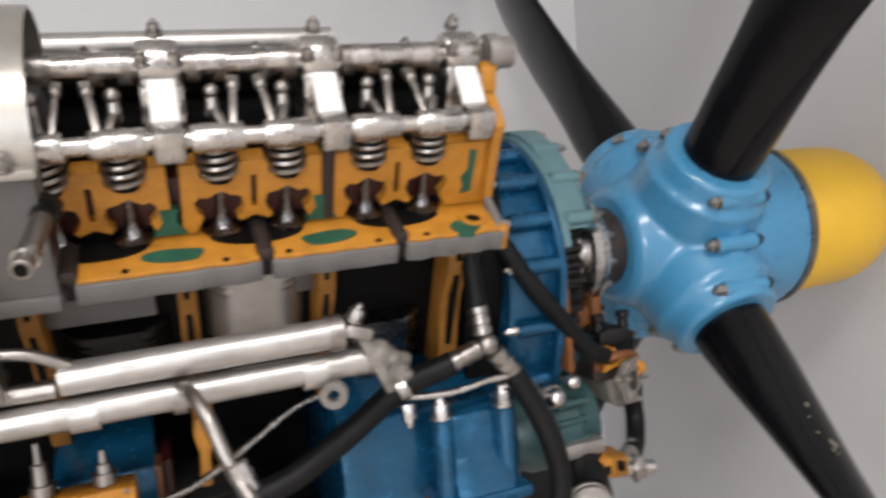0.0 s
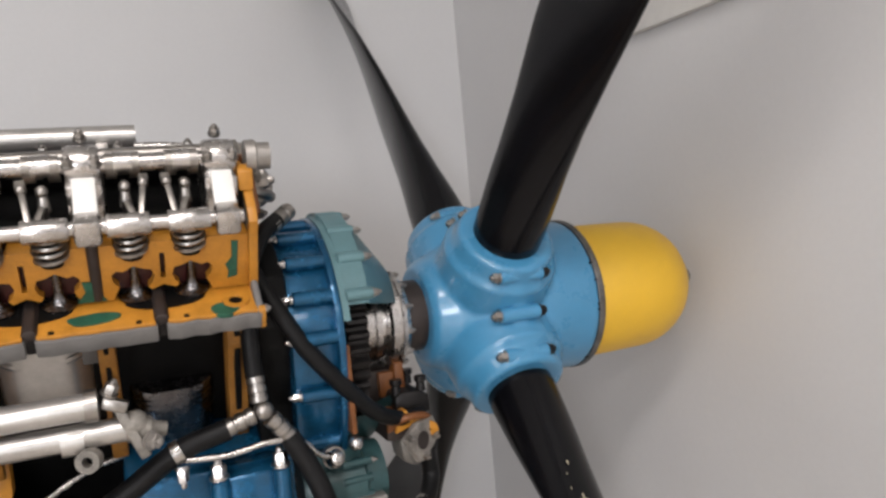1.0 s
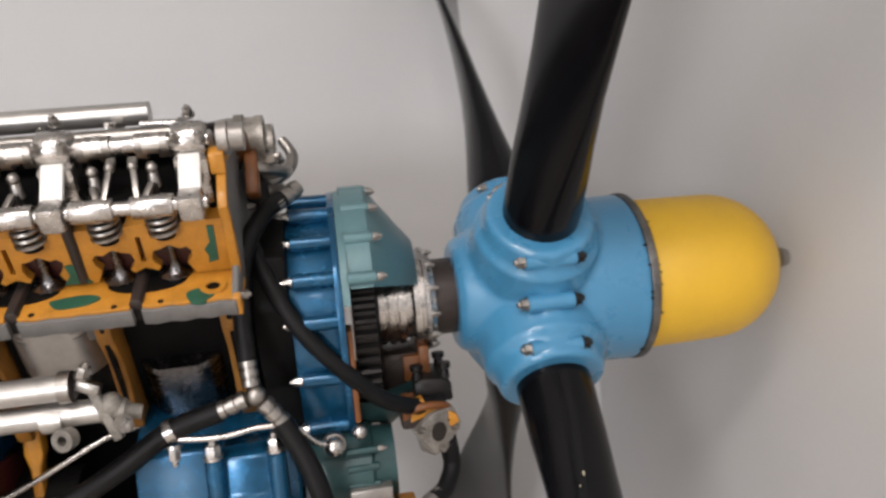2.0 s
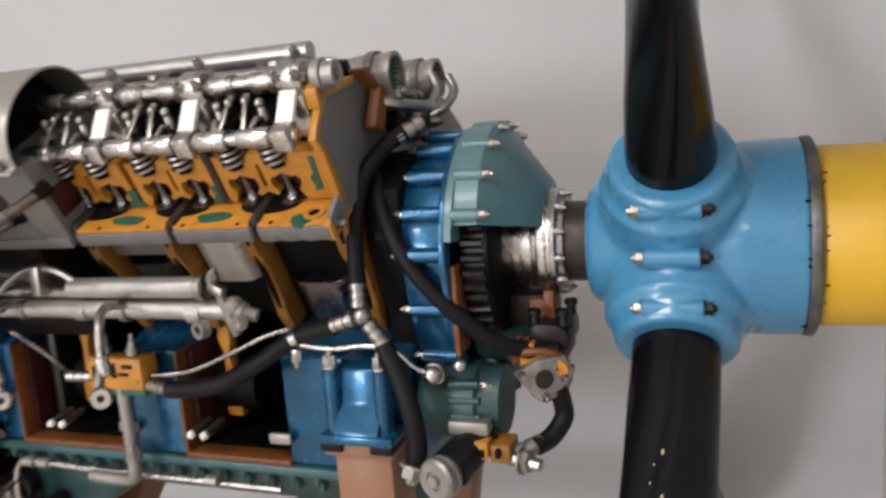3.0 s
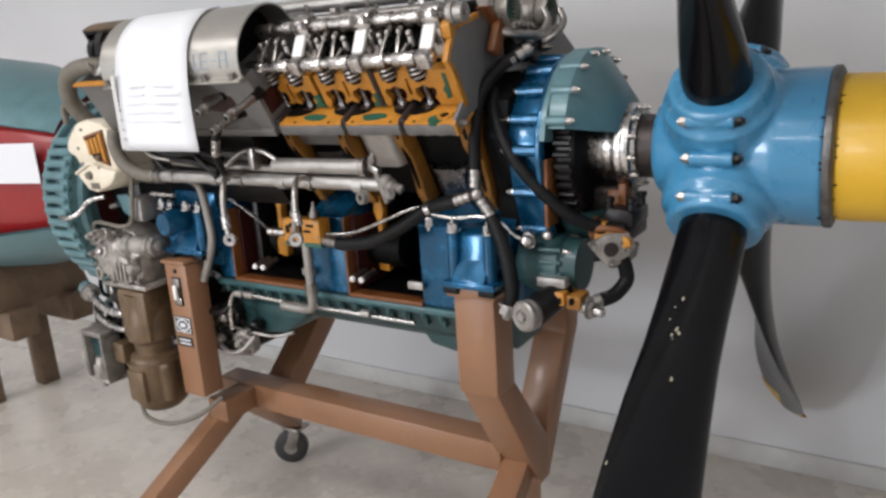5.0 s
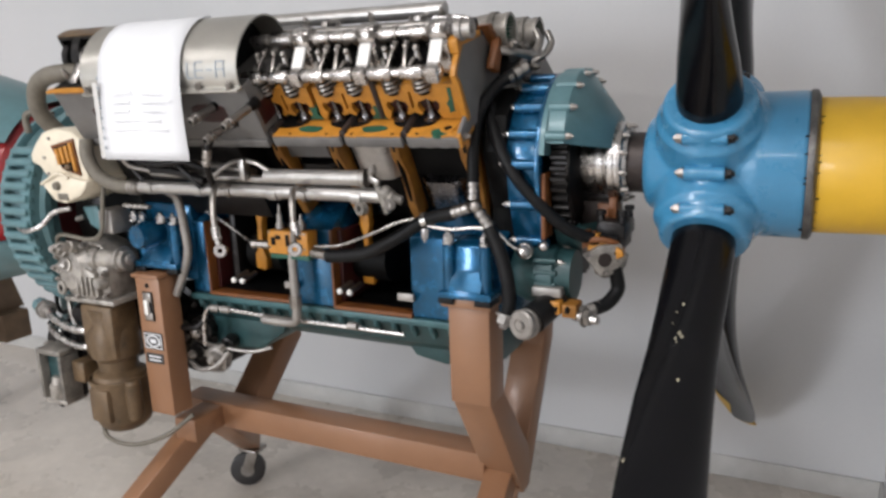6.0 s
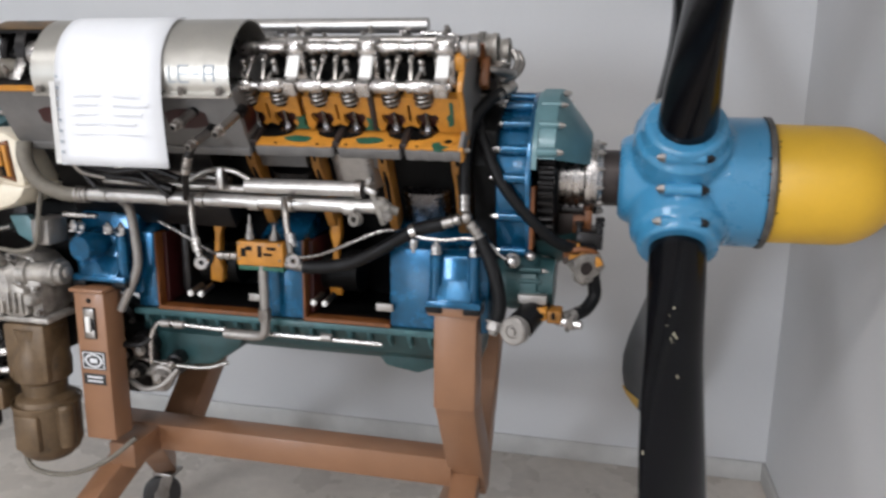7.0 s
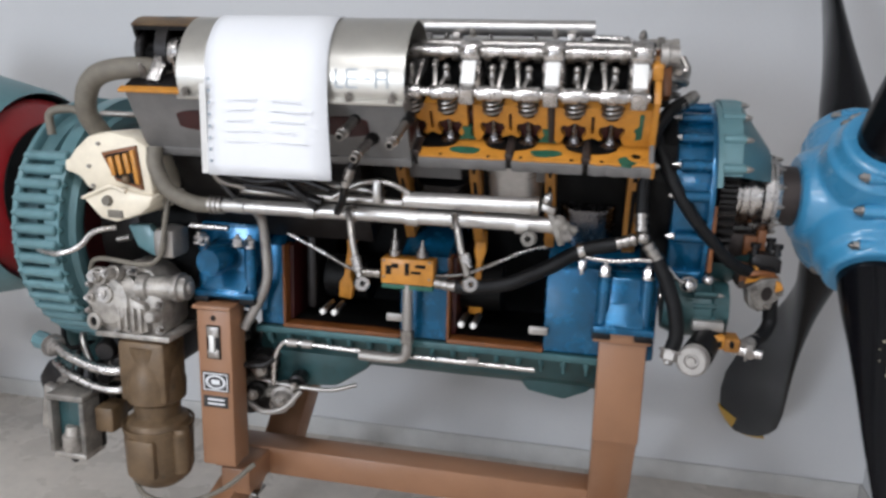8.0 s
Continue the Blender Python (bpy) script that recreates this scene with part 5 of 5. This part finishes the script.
part("small_pump", box(-0.815, -0.765, -0.25, -0.18, 1.03, 1.095, 0.012), "alu", tk)

fp = lathe([(0, 0), (0, 0.058), (0.03, 0.064), (0.05, 0.064), (0.055, 0.070), (0.066, 0.070), (0.070, 0.058), (0.082, 0.050), (0.086, 0.03), (0.086, 0)], (-0.905, -0.19, 0.925), (-0.12, -0.97, 0.1), 26)
box(-0.925, -0.795, -0.255, -0.15, 0.855, 0.975, 0.018, fp)
prism([(-0.955, 0.87), (-0.93, 0.99), (-0.885, 1.012), (-0.83, 1.0), (-0.79, 0.965), (-0.795, 0.87), (-0.84, 0.85)], "y", -0.24, -0.15, 0.010, fp)
fuel = part("fuel_pump", fp, "pale_cast", engine, "rough cast aluminium fuel pump")
part("side_tube", lathe([(0, 0), (0, 0.034), (0.02, 0.032), (0.024, 0.026), (0.075, 0.026), (0.079, 0.030), (0.092, 0.030), (0.096, 0.024), (0.11, 0.024), (0.11, 0)], (-0.853, -0.235, 0.962), (1, 0.02, 0.02), 22), "pale_cast", fuel, "stubby side tube")
part("tube_nut", hexbolt((-0.765, -0.23, 0.966), (1, 0, 0), 0.026, 0.03), "alu", fuel)
part("plug_hole", lathe([(0, 0.010), (0.004, 0.020), (0.010, 0.019), (0.011, 0.011), (0.002, 0.009), (0.002, 0)], (-0.948, -0.268, 0.884), (-0.2, -1, 0.1), 18), "pale_cast", fuel)
part("plug_hole_shade", rod((-0.948, -0.262, 0.884), (-0.949, -0.274, 0.885), 0.012, 0.011, 14), "dark", fuel)
for x, z, r, h in ((-0.93, 0.985, 0.020, 0.035), (-0.892, 0.995, 0.016, 0.045), (-0.918, 0.945, 0.026, 0.022), (-0.955, 0.935, 0.014, 0.02)):
    cp = part("cap", lathe([(0, 0), (0, r), (h * 0.5, r), (h * 0.55, r * 0.78), (h * 0.9, r * 0.72), (h, r * 0.5), (h, 0)], (x, -0.262, z), (0.05, -1, 0.25), 18), "pale_cast", fuel)
    part("plug", hexbolt((x, -0.262 - h, z + h * 0.25), (0.05, -1, 0.25), r * 0.45, 0.012), "steel", cp)
for x, z in ((-0.968, 0.905), (-0.962, 0.965), (-0.90, 0.862), (-0.865, 0.868), (-0.80, 0.872), (-0.80, 0.93), (-0.86, 1.0)):
    part("bolt", hexbolt((x, -0.255, z), (0, -1, 0.1), 0.008, 0.022), "steel", fuel)
part("face_plate", prism([(-0.893, 0.868), (-0.885, 0.93), (-0.862, 0.945), (-0.828, 0.93), (-0.822, 0.87), (-0.855, 0.858)], "y", -0.272, -0.25, 0.005), "pale_cast", fuel)
for k in range(4):
    part("rib", box(-0.889 + 0.017 * k, -0.882 + 0.017 * k, -0.281, -0.268, 0.872, 0.922, 0.002), "pale_cast", fuel)
part("face_boss", rod((-0.812, -0.255, 0.905), (-0.812, -0.282, 0.908), 0.017, 0.014, 16, bevel=0.003), "pale_cast", fuel)
part("flange", prism([(-0.955, 0.848), (-0.955, 0.862), (-0.775, 0.862), (-0.775, 0.848)], "y", -0.27, -0.14, 0.004), "pale_cast", fuel)
cb = lathe([(0.83, 0.0), (0.83, 0.058), (0.79, 0.052), (0.77, 0.060), (0.735, 0.066), (0.70, 0.064), (0.69, 0.052), (0.66, 0.050), (0.65, 0.066), (0.635, 0.070), (0.63, 0.076), (0.53, 0.074), (0.51, 0.066), (0.495, 0.05), (0.495, 0.0)], (-0.845, -0.22, 0), (0, 0, 1), 32)
box(-0.905, -0.79, -0.27, -0.18, 0.70, 0.845, 0.012, cb)
box(-0.88, -0.81, -0.300, -0.22, 0.53, 0.625, 0.010, cb)
carb = part("electric_starter", cb, "tan", engine, "tan painted vertical cylinder unit under the pump")
part("side_pod", lathe([(0, 0), (0, 0.018), (0.006, 0.021), (0.10, 0.021), (0.106, 0.016), (0.106, 0)], (-0.775, -0.245, 0.535), (0, 0, 1), 18), "tan", carb)
part("band", lathe([(0.632, 0.0755), (0.632, 0.079), (0.640, 0.079), (0.640, 0.0755)], (-0.845, -0.22, 0), (0, 0, 1), 32), "tan", carb)
pipe("cable", [(-0.90, -0.25, 0.52), (-0.85, -0.28, 0.482), (-0.76, -0.275, 0.475), (-0.68, -0.24, 0.50), (-0.62, -0.20, 0.55)], 0.006, "hose_grey", "thin grey cable")
for z, r in ((0.762, 0.0115), (0.715, 0.0095)):
    pipe("oil_pipe", [(-1.12, -0.20, z + 0.03), (-1.06, -0.235, z + 0.02), (-0.98, -0.25, z + 0.003), (-0.92, -0.25, z + 0.002), (-0.885, -0.23, z + 0.012)], r, "chrome", "bright steel pipe")
un = part("pipe_union", rod((-1.17, -0.19, 0.792), (-1.10, -0.215, 0.790), 0.022, 0.019, 8, bevel=0.003), "teal", engine, "teal pipe union")
part("nut", hexbolt((-1.115, -0.212, 0.790), (1, -0.5, 0), 0.022, 0.026), "alu", un)
fo = part("filter_frame", box(-1.085, -0.990, -0.225, -0.21, 0.555, 0.70, 0.004), "iron", engine, "cast filter frame round a dark bowl")
for x in (-1.085, -1.003):
    part("frame_bar", box(x, x + 0.013, -0.285, -0.226, 0.560, 0.688, 0.004), "cast", fo)
part("frame_bar", box(-1.085, -0.990, -0.285, -0.21, 0.688, 0.704, 0.004), "cast", fo)
part("frame_bar", box(-1.080, -0.995, -0.280, -0.21, 0.545, 0.560, 0.004), "pale_cast", fo)
part("window", box(-1.072, -1.003, -0.262, -0.215, 0.565, 0.69, 0.003), "teal_dark", fo)
part("bowl", lathe([(0, 0), (0, 0.024), (0.006, 0.026), (0.036, 0.026), (0.040, 0.020), (0.060, 0.016), (0.060, 0)], (-1.037, -0.262, 0.562), (0, 0, 1), 20), "pale_cast", fo)
part("bowl_nut", hexbolt((-1.037, -0.262, 0.545), (0, 0, -1), 0.010, 0.016), "iron", fo)
part("side_block", box(-0.982, -0.935, -0.26, -0.20, 0.612, 0.672, 0.006), "tan", fo, "brown block beside the filter")
part("lever", prism([(-1.165, 0.575), (-1.10, 0.565), (-1.09, 0.60), (-1.115, 0.68), (-1.15, 0.69)], "y", -0.215, -0.19, 0.006), "pale_cast", fo, "cast side lever")
part("lever_hole_shade", rod((-1.128, -0.216, 0.63), (-1.128, -0.2185, 0.63), 0.013, 0.012, 14), "dark", fo)
part("under_gear", box(-1.0, -0.86, -0.20, 0.08, 0.72, 0.86, 0.02), "iron", engine, "dark oily gear case under the pump")
pipe("fuel_line", [(-0.765, -0.25, 1.18), (-0.775, -0.258, 1.12), (-0.79, -0.262, 1.04), (-0.83, -0.268, 1.02), (-0.93, -0.268, 1.025), (-0.958, -0.262, 0.995), (-0.965, -0.255, 0.92)], 0.0055, "hose_grey", "thin fuel line")
pipe("fuel_line", [(-1.06, -0.29, 1.04), (-1.0, -0.31, 1.04), (-0.955, -0.30, 1.055), (-0.93, -0.28, 1.085), (-0.89, -0.26, 1.095)], 0.0065, "chrome", "bright bent fuel line")
pipe("vent_pipe", [(-0.588, -0.235, 1.150), (-0.583, -0.205, 1.120), (-0.579, -0.196, 1.04), (-0.582, -0.192, 0.985), (-0.606, -0.190, 0.930), (-0.640, -0.188, 0.872)], 0.0105, "alu", "grey vent pipe beside the post")
part("cross_tube", rod((-0.73, -0.235, 1.105), (-0.645, -0.235, 1.105), 0.006, 0.006, 10), "chrome", engine)
bq = part("rear_bracket", lathe([(0, 0), (0, 0.032), (0.05, 0.034), (0.07, 0.028), (0.07, 0)], (-0.68, -0.18, 1.03), (-0.1, -1, 0), 22), "blue", engine, "metallic blue rounded bracket")
for dx in (-0.045, 0.045):
    part("nut", hexbolt((-0.68 + dx, -0.215, 1.063), (0, 0, 1), 0.010, 0.026), "chrome", bq)
# pipes along the sump
pipe("sump_pipe", [(-0.585, -0.165, 0.735), (-0.578, -0.168, 0.80), (-0.56, -0.168, 0.836), (-0.53, -0.168, 0.842), (-0.40, -0.168, 0.838), (-0.24, -0.165, 0.836), (0.0, -0.163, 0.834)], 0.0055, "chrome", "long thin bright pipe along the sump")
for x in (-0.535, -0.50, -0.13):
    part("pipe_nut", rod((x - 0.012, -0.168, 0.840), (x + 0.012, -0.168, 0.840), 0.0095, 0.0095, 8), "alu", sump_ob)
part("lower_pump", box(-0.72, -0.60, -0.11, 0.08, 0.70, 0.80, 0.02), "iron", engine, "dark oily scavenge pump")
for x, z in ((-0.70, 0.76), (-0.66, 0.72), (-0.61, 0.70), (-0.69, 0.69)):
    part("plug", hexbolt((x, -0.112, z), (0, -1, -0.2), 0.013, 0.03), "cast", engine)
pipe("tie_rod", [(-0.64, -0.14, 0.735), (-0.56, -0.145, 0.728), (-0.46, -0.14, 0.725), (-0.40, -0.13, 0.74)], 0.005, "steel")

# ---- intake drum behind the supercharger ----
drum = thing("intake_drum", "teal duct cut open over a red painted inner body", "duct")
part("shell", lathe([(-2.35, 0.40), (-2.33, 0.43), (-1.85, 0.375), (-1.42, 0.275), (-1.40, 0.262), (-1.42, 0.262), (-1.85, 0.36), (-2.33, 0.415), (-2.35, 0.40)], (0, 0.16, 1.09), (1, 0, 0), 56, arc=(34, 325)), "teal", drum, "teal sheet metal shell")
part("inner_body", lathe([(-2.34, 0), (-2.34, 0.36), (-1.9, 0.335), (-1.6, 0.29), (-1.42, 0.245), (-1.385, 0.20), (-1.38, 0)], (0, 0.16, 1.09), (1, 0, 0), 40), "redbody", drum, "red painted inner body")
part("inner_dark", lathe([(-1.379, 0), (-1.379, 0.185), (-1.374, 0.185), (-1.374, 0)], (0, 0.16, 1.09), (1, 0, 0), 32), "dark", drum)
part("label_sheet", prism([(-1.62, -0.156), (-1.43, -0.112), (-1.43, -0.115), (-1.62, -0.159)], "z", 1.085, 1.212), "paper", drum, "white paper label")
part("cradle_beam", box(-2.60, -2.12, 0.04, 0.16, 0.38, 0.50, 0.008), "wood", drum, "brown wooden cradle beam")
part("cradle_beam", box(-2.60, -2.12, 0.30, 0.42, 0.38, 0.50, 0.008), "wood", drum)
for x in (-2.48, -2.20):
    part("cradle_saddle", prism([(-0.02, 0.50), (-0.06, 0.72), (0.02, 0.70), (0.16, 0.665), (0.30, 0.70), (0.38, 0.72), (0.44, 0.50)], "x", x - 0.03, x + 0.03, 0.004), "wood", drum)
for y in (0.10, 0.36):
    for x in (-2.54,):
        part("cradle_leg", box(x - 0.04, x + 0.04, y - 0.04, y + 0.04, 0.0, 0.38, 0.005), "wood", drum)

# ---- picture on the side wall ----
pic = thing("wall_picture", "white framed panel with a red mark on the wall", "picture")
part("panel", box(X1 - 0.02, X1 - 0.001, -0.75, 0.10, 1.712, 2.28, 0.002), "white", pic)
part("mark", box(X1 - 0.0225, X1 - 0.02, 0.02, 0.06, 1.775, 1.84, 0), "redbody", pic, "small red mark")

# ---- clutter under and behind the engine ----
for x, y, z, r, h, mt in ((-0.63, -0.12, 0.765, 0.034, 0.05, "iron"), (-0.575, -0.13, 0.70, 0.03, 0.05, "alu"), (-0.645, -0.115, 0.705, 0.026, 0.06, "iron"), (-0.60, -0.10, 0.665, 0.024, 0.05, "alu"), (-0.69, -0.10, 0.74, 0.03, 0.05, "iron"), (-0.545, -0.12, 0.735, 0.02, 0.05, "iron")):
    cl = part("scavenge_fitting", lathe([(0, 0), (0, r * 0.8), (h * 0.15, r), (h * 0.7, r), (h * 0.75, r * 0.7), (h, r * 0.6), (h, 0)], (x, y + 0.02, z), (0.1, -1, -0.15), 18), mt, engine, "oily cast fitting")
    part("plug", hexbolt((x + 0.004, y - h + 0.02, z - 0.006), (0.1, -1, -0.15), r * 0.4, 0.016), "steel", cl)
pipe("scavenge_pipe", [(-0.70, -0.14, 0.80), (-0.66, -0.17, 0.78), (-0.60, -0.175, 0.785), (-0.57, -0.16, 0.81)], 0.008, "iron")
pipe("scavenge_pipe", [(-0.66, -0.15, 0.68), (-0.61, -0.165, 0.665), (-0.56, -0.16, 0.68), (-0.53, -0.14, 0.715)], 0.007, "alu")
part("tie_bar", rod((-0.98, -0.16, 1.325), (-0.83, -0.16, 1.325), 0.007, 0.007, 10, bevel=0.001), "steel", engine)
part("upper_duct", lathe([(0, 0), (0, 0.05), (0.10, 0.055), (0.14, 0.04), (0.14, 0)], (-0.93, -0.05, 1.27), (1, 0, 0.1), 24), "teal", engine, "teal upper duct")
pipe("loop_pipe", [(-1.06, -0.22, 1.28), (-1.06, -0.22, 1.325), (-1.02, -0.21, 1.335), (-0.985, -0.20, 1.325)], 0.009, "hose_grey")
for x, y, z, r in ((-0.975, -0.20, 0.80, 0.03), (-0.93, -0.21, 0.775, 0.026), (-0.905, -0.19, 0.71, 0.022), (-0.99, -0.19, 0.73, 0.02)):
    part("control_link", rod((x, y + 0.03, z), (x + 0.01, y - 0.03, z - 0.005), r, r * 0.8, 12, bevel=0.004), "iron", engine)
pipe("cable", [(-1.05, -0.20, 0.76), (-1.045, -0.22, 0.70), (-1.02, -0.23, 0.675), (-0.995, -0.225, 0.68)], 0.008, "rubber")
# small pipes round the coolant outlets
pipe("coolant_link", [(0.20, -0.12, 1.44), (0.235, -0.10, 1.43), (0.255, -0.05, 1.425), (0.25, 0.03, 1.43)], 0.009, "steel")
for y, z in ((-0.07, 1.425), (-0.04, 1.44), (-0.10, 1.445), (-0.02, 1.42)):
    part("union_nut", hexbolt((0.225, y, z), (1, -0.2, 0.1), 0.011, 0.03), "steel", engine)
fb2 = part("outlet_block", prism([(-0.06, 1.375), (-0.07, 1.42), (-0.03, 1.445), (0.06, 1.445), (0.10, 1.42), (0.09, 1.375)], "x", 0.185, 0.228, 0.006), "iron", engine, "oily dark block under the coolant outlets")
for y, z in ((-0.045, 1.40), (0.0, 1.425), (0.05, 1.40), (0.075, 1.42)):
    part("stud", hexbolt((0.228, y, z), (1, 0, 0), 0.009, 0.022), "steel", fb2)
for y0 in (-0.03, 0.05):
    pipe("coolant_link", [(0.228, y0, 1.41), (0.252, y0 + 0.01, 1.425), (0.262, y0 + 0.03, 1.45), (0.25, y0 + 0.04, 1.475)], 0.0075, "steel", "short steel link pipe")
    part("outlet_clamp", lathe([(-0.006, 0.034), (-0.006, 0.0375), (0.006, 0.0375), (0.006, 0.034), (-0.006, 0.034)], (0.200, -0.09 if y0 < 0 else 0.09, 1.472), (1, 0, 0), 26), "cast", fb2)
pipe("breather_link", [(0.07, -0.10, 1.505), (0.13, -0.10, 1.502), (0.17, -0.10, 1.49)], 0.006, "chrome")
part("end_bracket", prism([(-0.16, 1.40), (-0.125, 1.46), (-0.10, 1.455), (-0.125, 1.39)], "x", 0.205, 0.222, 0.003), "orange", engine, "orange cut bracket")

for pts, r in (([(-0.62, -0.285, 1.225), (-0.55, -0.29, 1.215), (-0.47, -0.285, 1.222), (-0.40, -0.285, 1.205)], 0.007),
               ([(-0.60, -0.275, 1.205), (-0.50, -0.28, 1.198), (-0.42, -0.28, 1.18)], 0.009),
               ([(-0.66, -0.27, 1.235), (-0.63, -0.285, 1.21), (-0.60, -0.285, 1.18)], 0.008),
               ([(-0.50, -0.27, 1.235), (-0.485, -0.285, 1.215), (-0.455, -0.285, 1.19), (-0.43, -0.28, 1.165)], 0.007)):
    pipe("ignition_lead", pts, r, "iron", "dark braided ignition lead")

# dark accessories and loose lines below the supercharger
acc = part("accessory_housing", box(-1.10, -0.95, -0.10, 0.06, 0.70, 0.88, 0.03), "iron", engine, "oily dark accessory housing")
part("cap", rod((-1.03, -0.10, 0.80), (-1.03, -0.135, 0.795), 0.038, 0.032, 20, bevel=0.005), "iron", acc)
for dx, dz in ((-0.028, 0.0), (0.028, 0.0), (0.0, 0.028), (0.0, -0.028)):
    part("bolt", hexbolt((-1.03 + dx, -0.128, 0.797 + dz), (0, -1, 0), 0.005, 0.012), "steel", acc)
lrng = random.Random(21)
for k in range(9):
    x, z = -1.13 + 0.026 * k, lrng.uniform(0.74, 0.88)
    y = lrng.uniform(-0.20, -0.12)
    dx, dz = lrng.uniform(-0.03, 0.04), lrng.uniform(0.06, 0.14)
    pipe("loose_line", [(x, y + 0.04, z), (x - 0.01, y - 0.01, z - 0.3 * dz), (x + dx, y - 0.02, z - dz), (x + dx + 0.04, y + 0.02, z - 0.9 * dz)], lrng.choice((0.006, 0.008, 0.011)), lrng.choice(("rubber", "iron", "iron", "steel")), "loose oily line")
throat = part("carburettor_throat", lathe([(0, 0), (0, 0.085), (0.02, 0.095), (0.05, 0.095), (0.06, 0.080), (0.15, 0.072), (0.16, 0.086), (0.18, 0.086), (0.18, 0)], (-1.10, -0.07, 0.885), (0, -0.12, -1), 28), "teal_dark", engine, "dark teal carburettor throat under the supercharger")
for k in range(8):
    a = radians(45 * k)
    part("bolt", hexbolt((-1.10 + 0.085 * math.cos(a), -0.076 + 0.085 * math.sin(a), 0.833), (0, -0.12, -1), 0.006, 0.016), "steel", throat)
part("float_chamber", prism([(-1.19, 0.60), (-1.21, 0.68), (-1.18, 0.725), (-1.03, 0.735), (-0.97, 0.70), (-0.98, 0.60), (-1.07, 0.575)], "y", -0.165, 0.02, 0.014), "iron", throat, "oily dark float chamber")
part("float_cover", rod((-1.12, -0.163, 0.665), (-1.12, -0.178, 0.664), 0.034, 0.030, 20, bevel=0.004), "cast", throat)
for k in range(5):
    part("cover_screw", hexbolt((-1.12 + 0.024 * math.cos(k * 1.257), -0.177, 0.664 + 0.024 * math.sin(k * 1.257)), (0, -1, 0), 0.004, 0.008), "steel", throat)
part("throttle_lever", bar((-1.035, -0.175, 0.72), (-0.985, -0.182, 0.655), 0.012, 0.008, 0.002), "steel", throat)
gen = part("generator_drive", lathe([(0, 0), (0, 0.06), (0.03, 0.065), (0.06, 0.065), (0.065, 0.05), (0.11, 0.048), (0.12, 0.03), (0.12, 0)], (-0.745, -0.02, 0.80), (0.05, -1, -0.05), 24), "iron", engine, "oily dark drive housing behind the post")
for k in range(6):
    a = radians(60 * k + 12)
    part("bolt", hexbolt((-0.742 + 0.056 * math.cos(a), -0.083, 0.797 + 0.056 * math.sin(a)), (0.05, -1, -0.05), 0.006, 0.014), "steel", gen)
part("lower_cover", prism([(-0.80, 0.63), (-0.79, 0.72), (-0.74, 0.755), (-0.62, 0.75), (-0.575, 0.70), (-0.60, 0.645), (-0.68, 0.615)], "y", -0.10, 0.06, 0.016), "iron", gen, "oily dark lower cover")
for x, z, r in ((-0.70, 0.69, 0.028), (-0.63, 0.70, 0.022)):
    part("cover_boss", lathe([(0, 0), (0, r), (0.02, r), (0.024, r * 0.7), (0.036, r * 0.65), (0.036, 0)], (x, -0.10, z), (0, -1, 0), 18), "cast", gen)
low = part("scavenge_housing", box(-1.17, -1.03, -0.08, 0.06, 0.58, 0.72, 0.025), "iron", engine, "oily dark scavenge housing")
part("neck", rod((-1.08, -0.01, 0.70), (-1.06, -0.01, 0.90), 0.03, 0.035, 20, bevel=0.004), "iron", low)
part("flange", rod((-1.10, -0.08, 0.65), (-1.10, -0.10, 0.648), 0.042, 0.042, 24, bevel=0.003), "cast", low)
for a in range(5):
    part("bolt", hexbolt((-1.10 + 0.032 * math.cos(a * 1.257), -0.098, 0.649 + 0.032 * math.sin(a * 1.257)), (0, -1, 0), 0.005, 0.012), "steel", low)
part("valve_body", box(-1.01, -0.965, -0.17, -0.12, 0.62, 0.72, 0.008), "tan", engine, "small brown valve body")
part("valve_window_shade", box(-1.003, -0.972, -0.174, -0.168, 0.635, 0.70, 0.002), "dark", engine)

# open cam drive behind the rocker cover
gear = part("cam_drive_gear", lathe([(0, 0), (0, 0.050), (0.004, 0.054), (0.012, 0.054), (0.016, 0.050), (0.016, 0.022), (0.030, 0.020), (0.030, 0)], (-0.735, -0.02, 0.480), (1, 0, 0), 28), "iron", engine, "dark cam drive gear", m=BANK)
part("hub_nut", hexbolt((-0.705, -0.02, 0.480), (1, 0, 0), 0.012, 0.016), "steel", gear, m=BANK)
part("drive_collar", lathe([(0, 0), (0, 0.026), (0.004, 0.029), (0.022, 0.029), (0.026, 0.022), (0.052, 0.018), (0.052, 0)], (-0.715, -0.055, 0.488), (1, 0, 0), 22), "chrome", gear, "bright drive collar", m=BANK)
part("drive_cover", lathe([(-0.004, 0.058), (-0.004, 0.066), (0.020, 0.066), (0.020, 0.058), (-0.004, 0.058)], (-0.735, -0.02, 0.472), (1, 0, 0), 28, arc=(20, 175)), "iron", engine, "brown cut cover of the cam drive", m=BANK)
for dy in (-0.085, -0.055):
    part("stud", rod((-0.700, dy, 0.455), (-0.700, dy, 0.497), 0.005, 0.004, 10, bevel=0.001), "steel", engine, m=BANK)
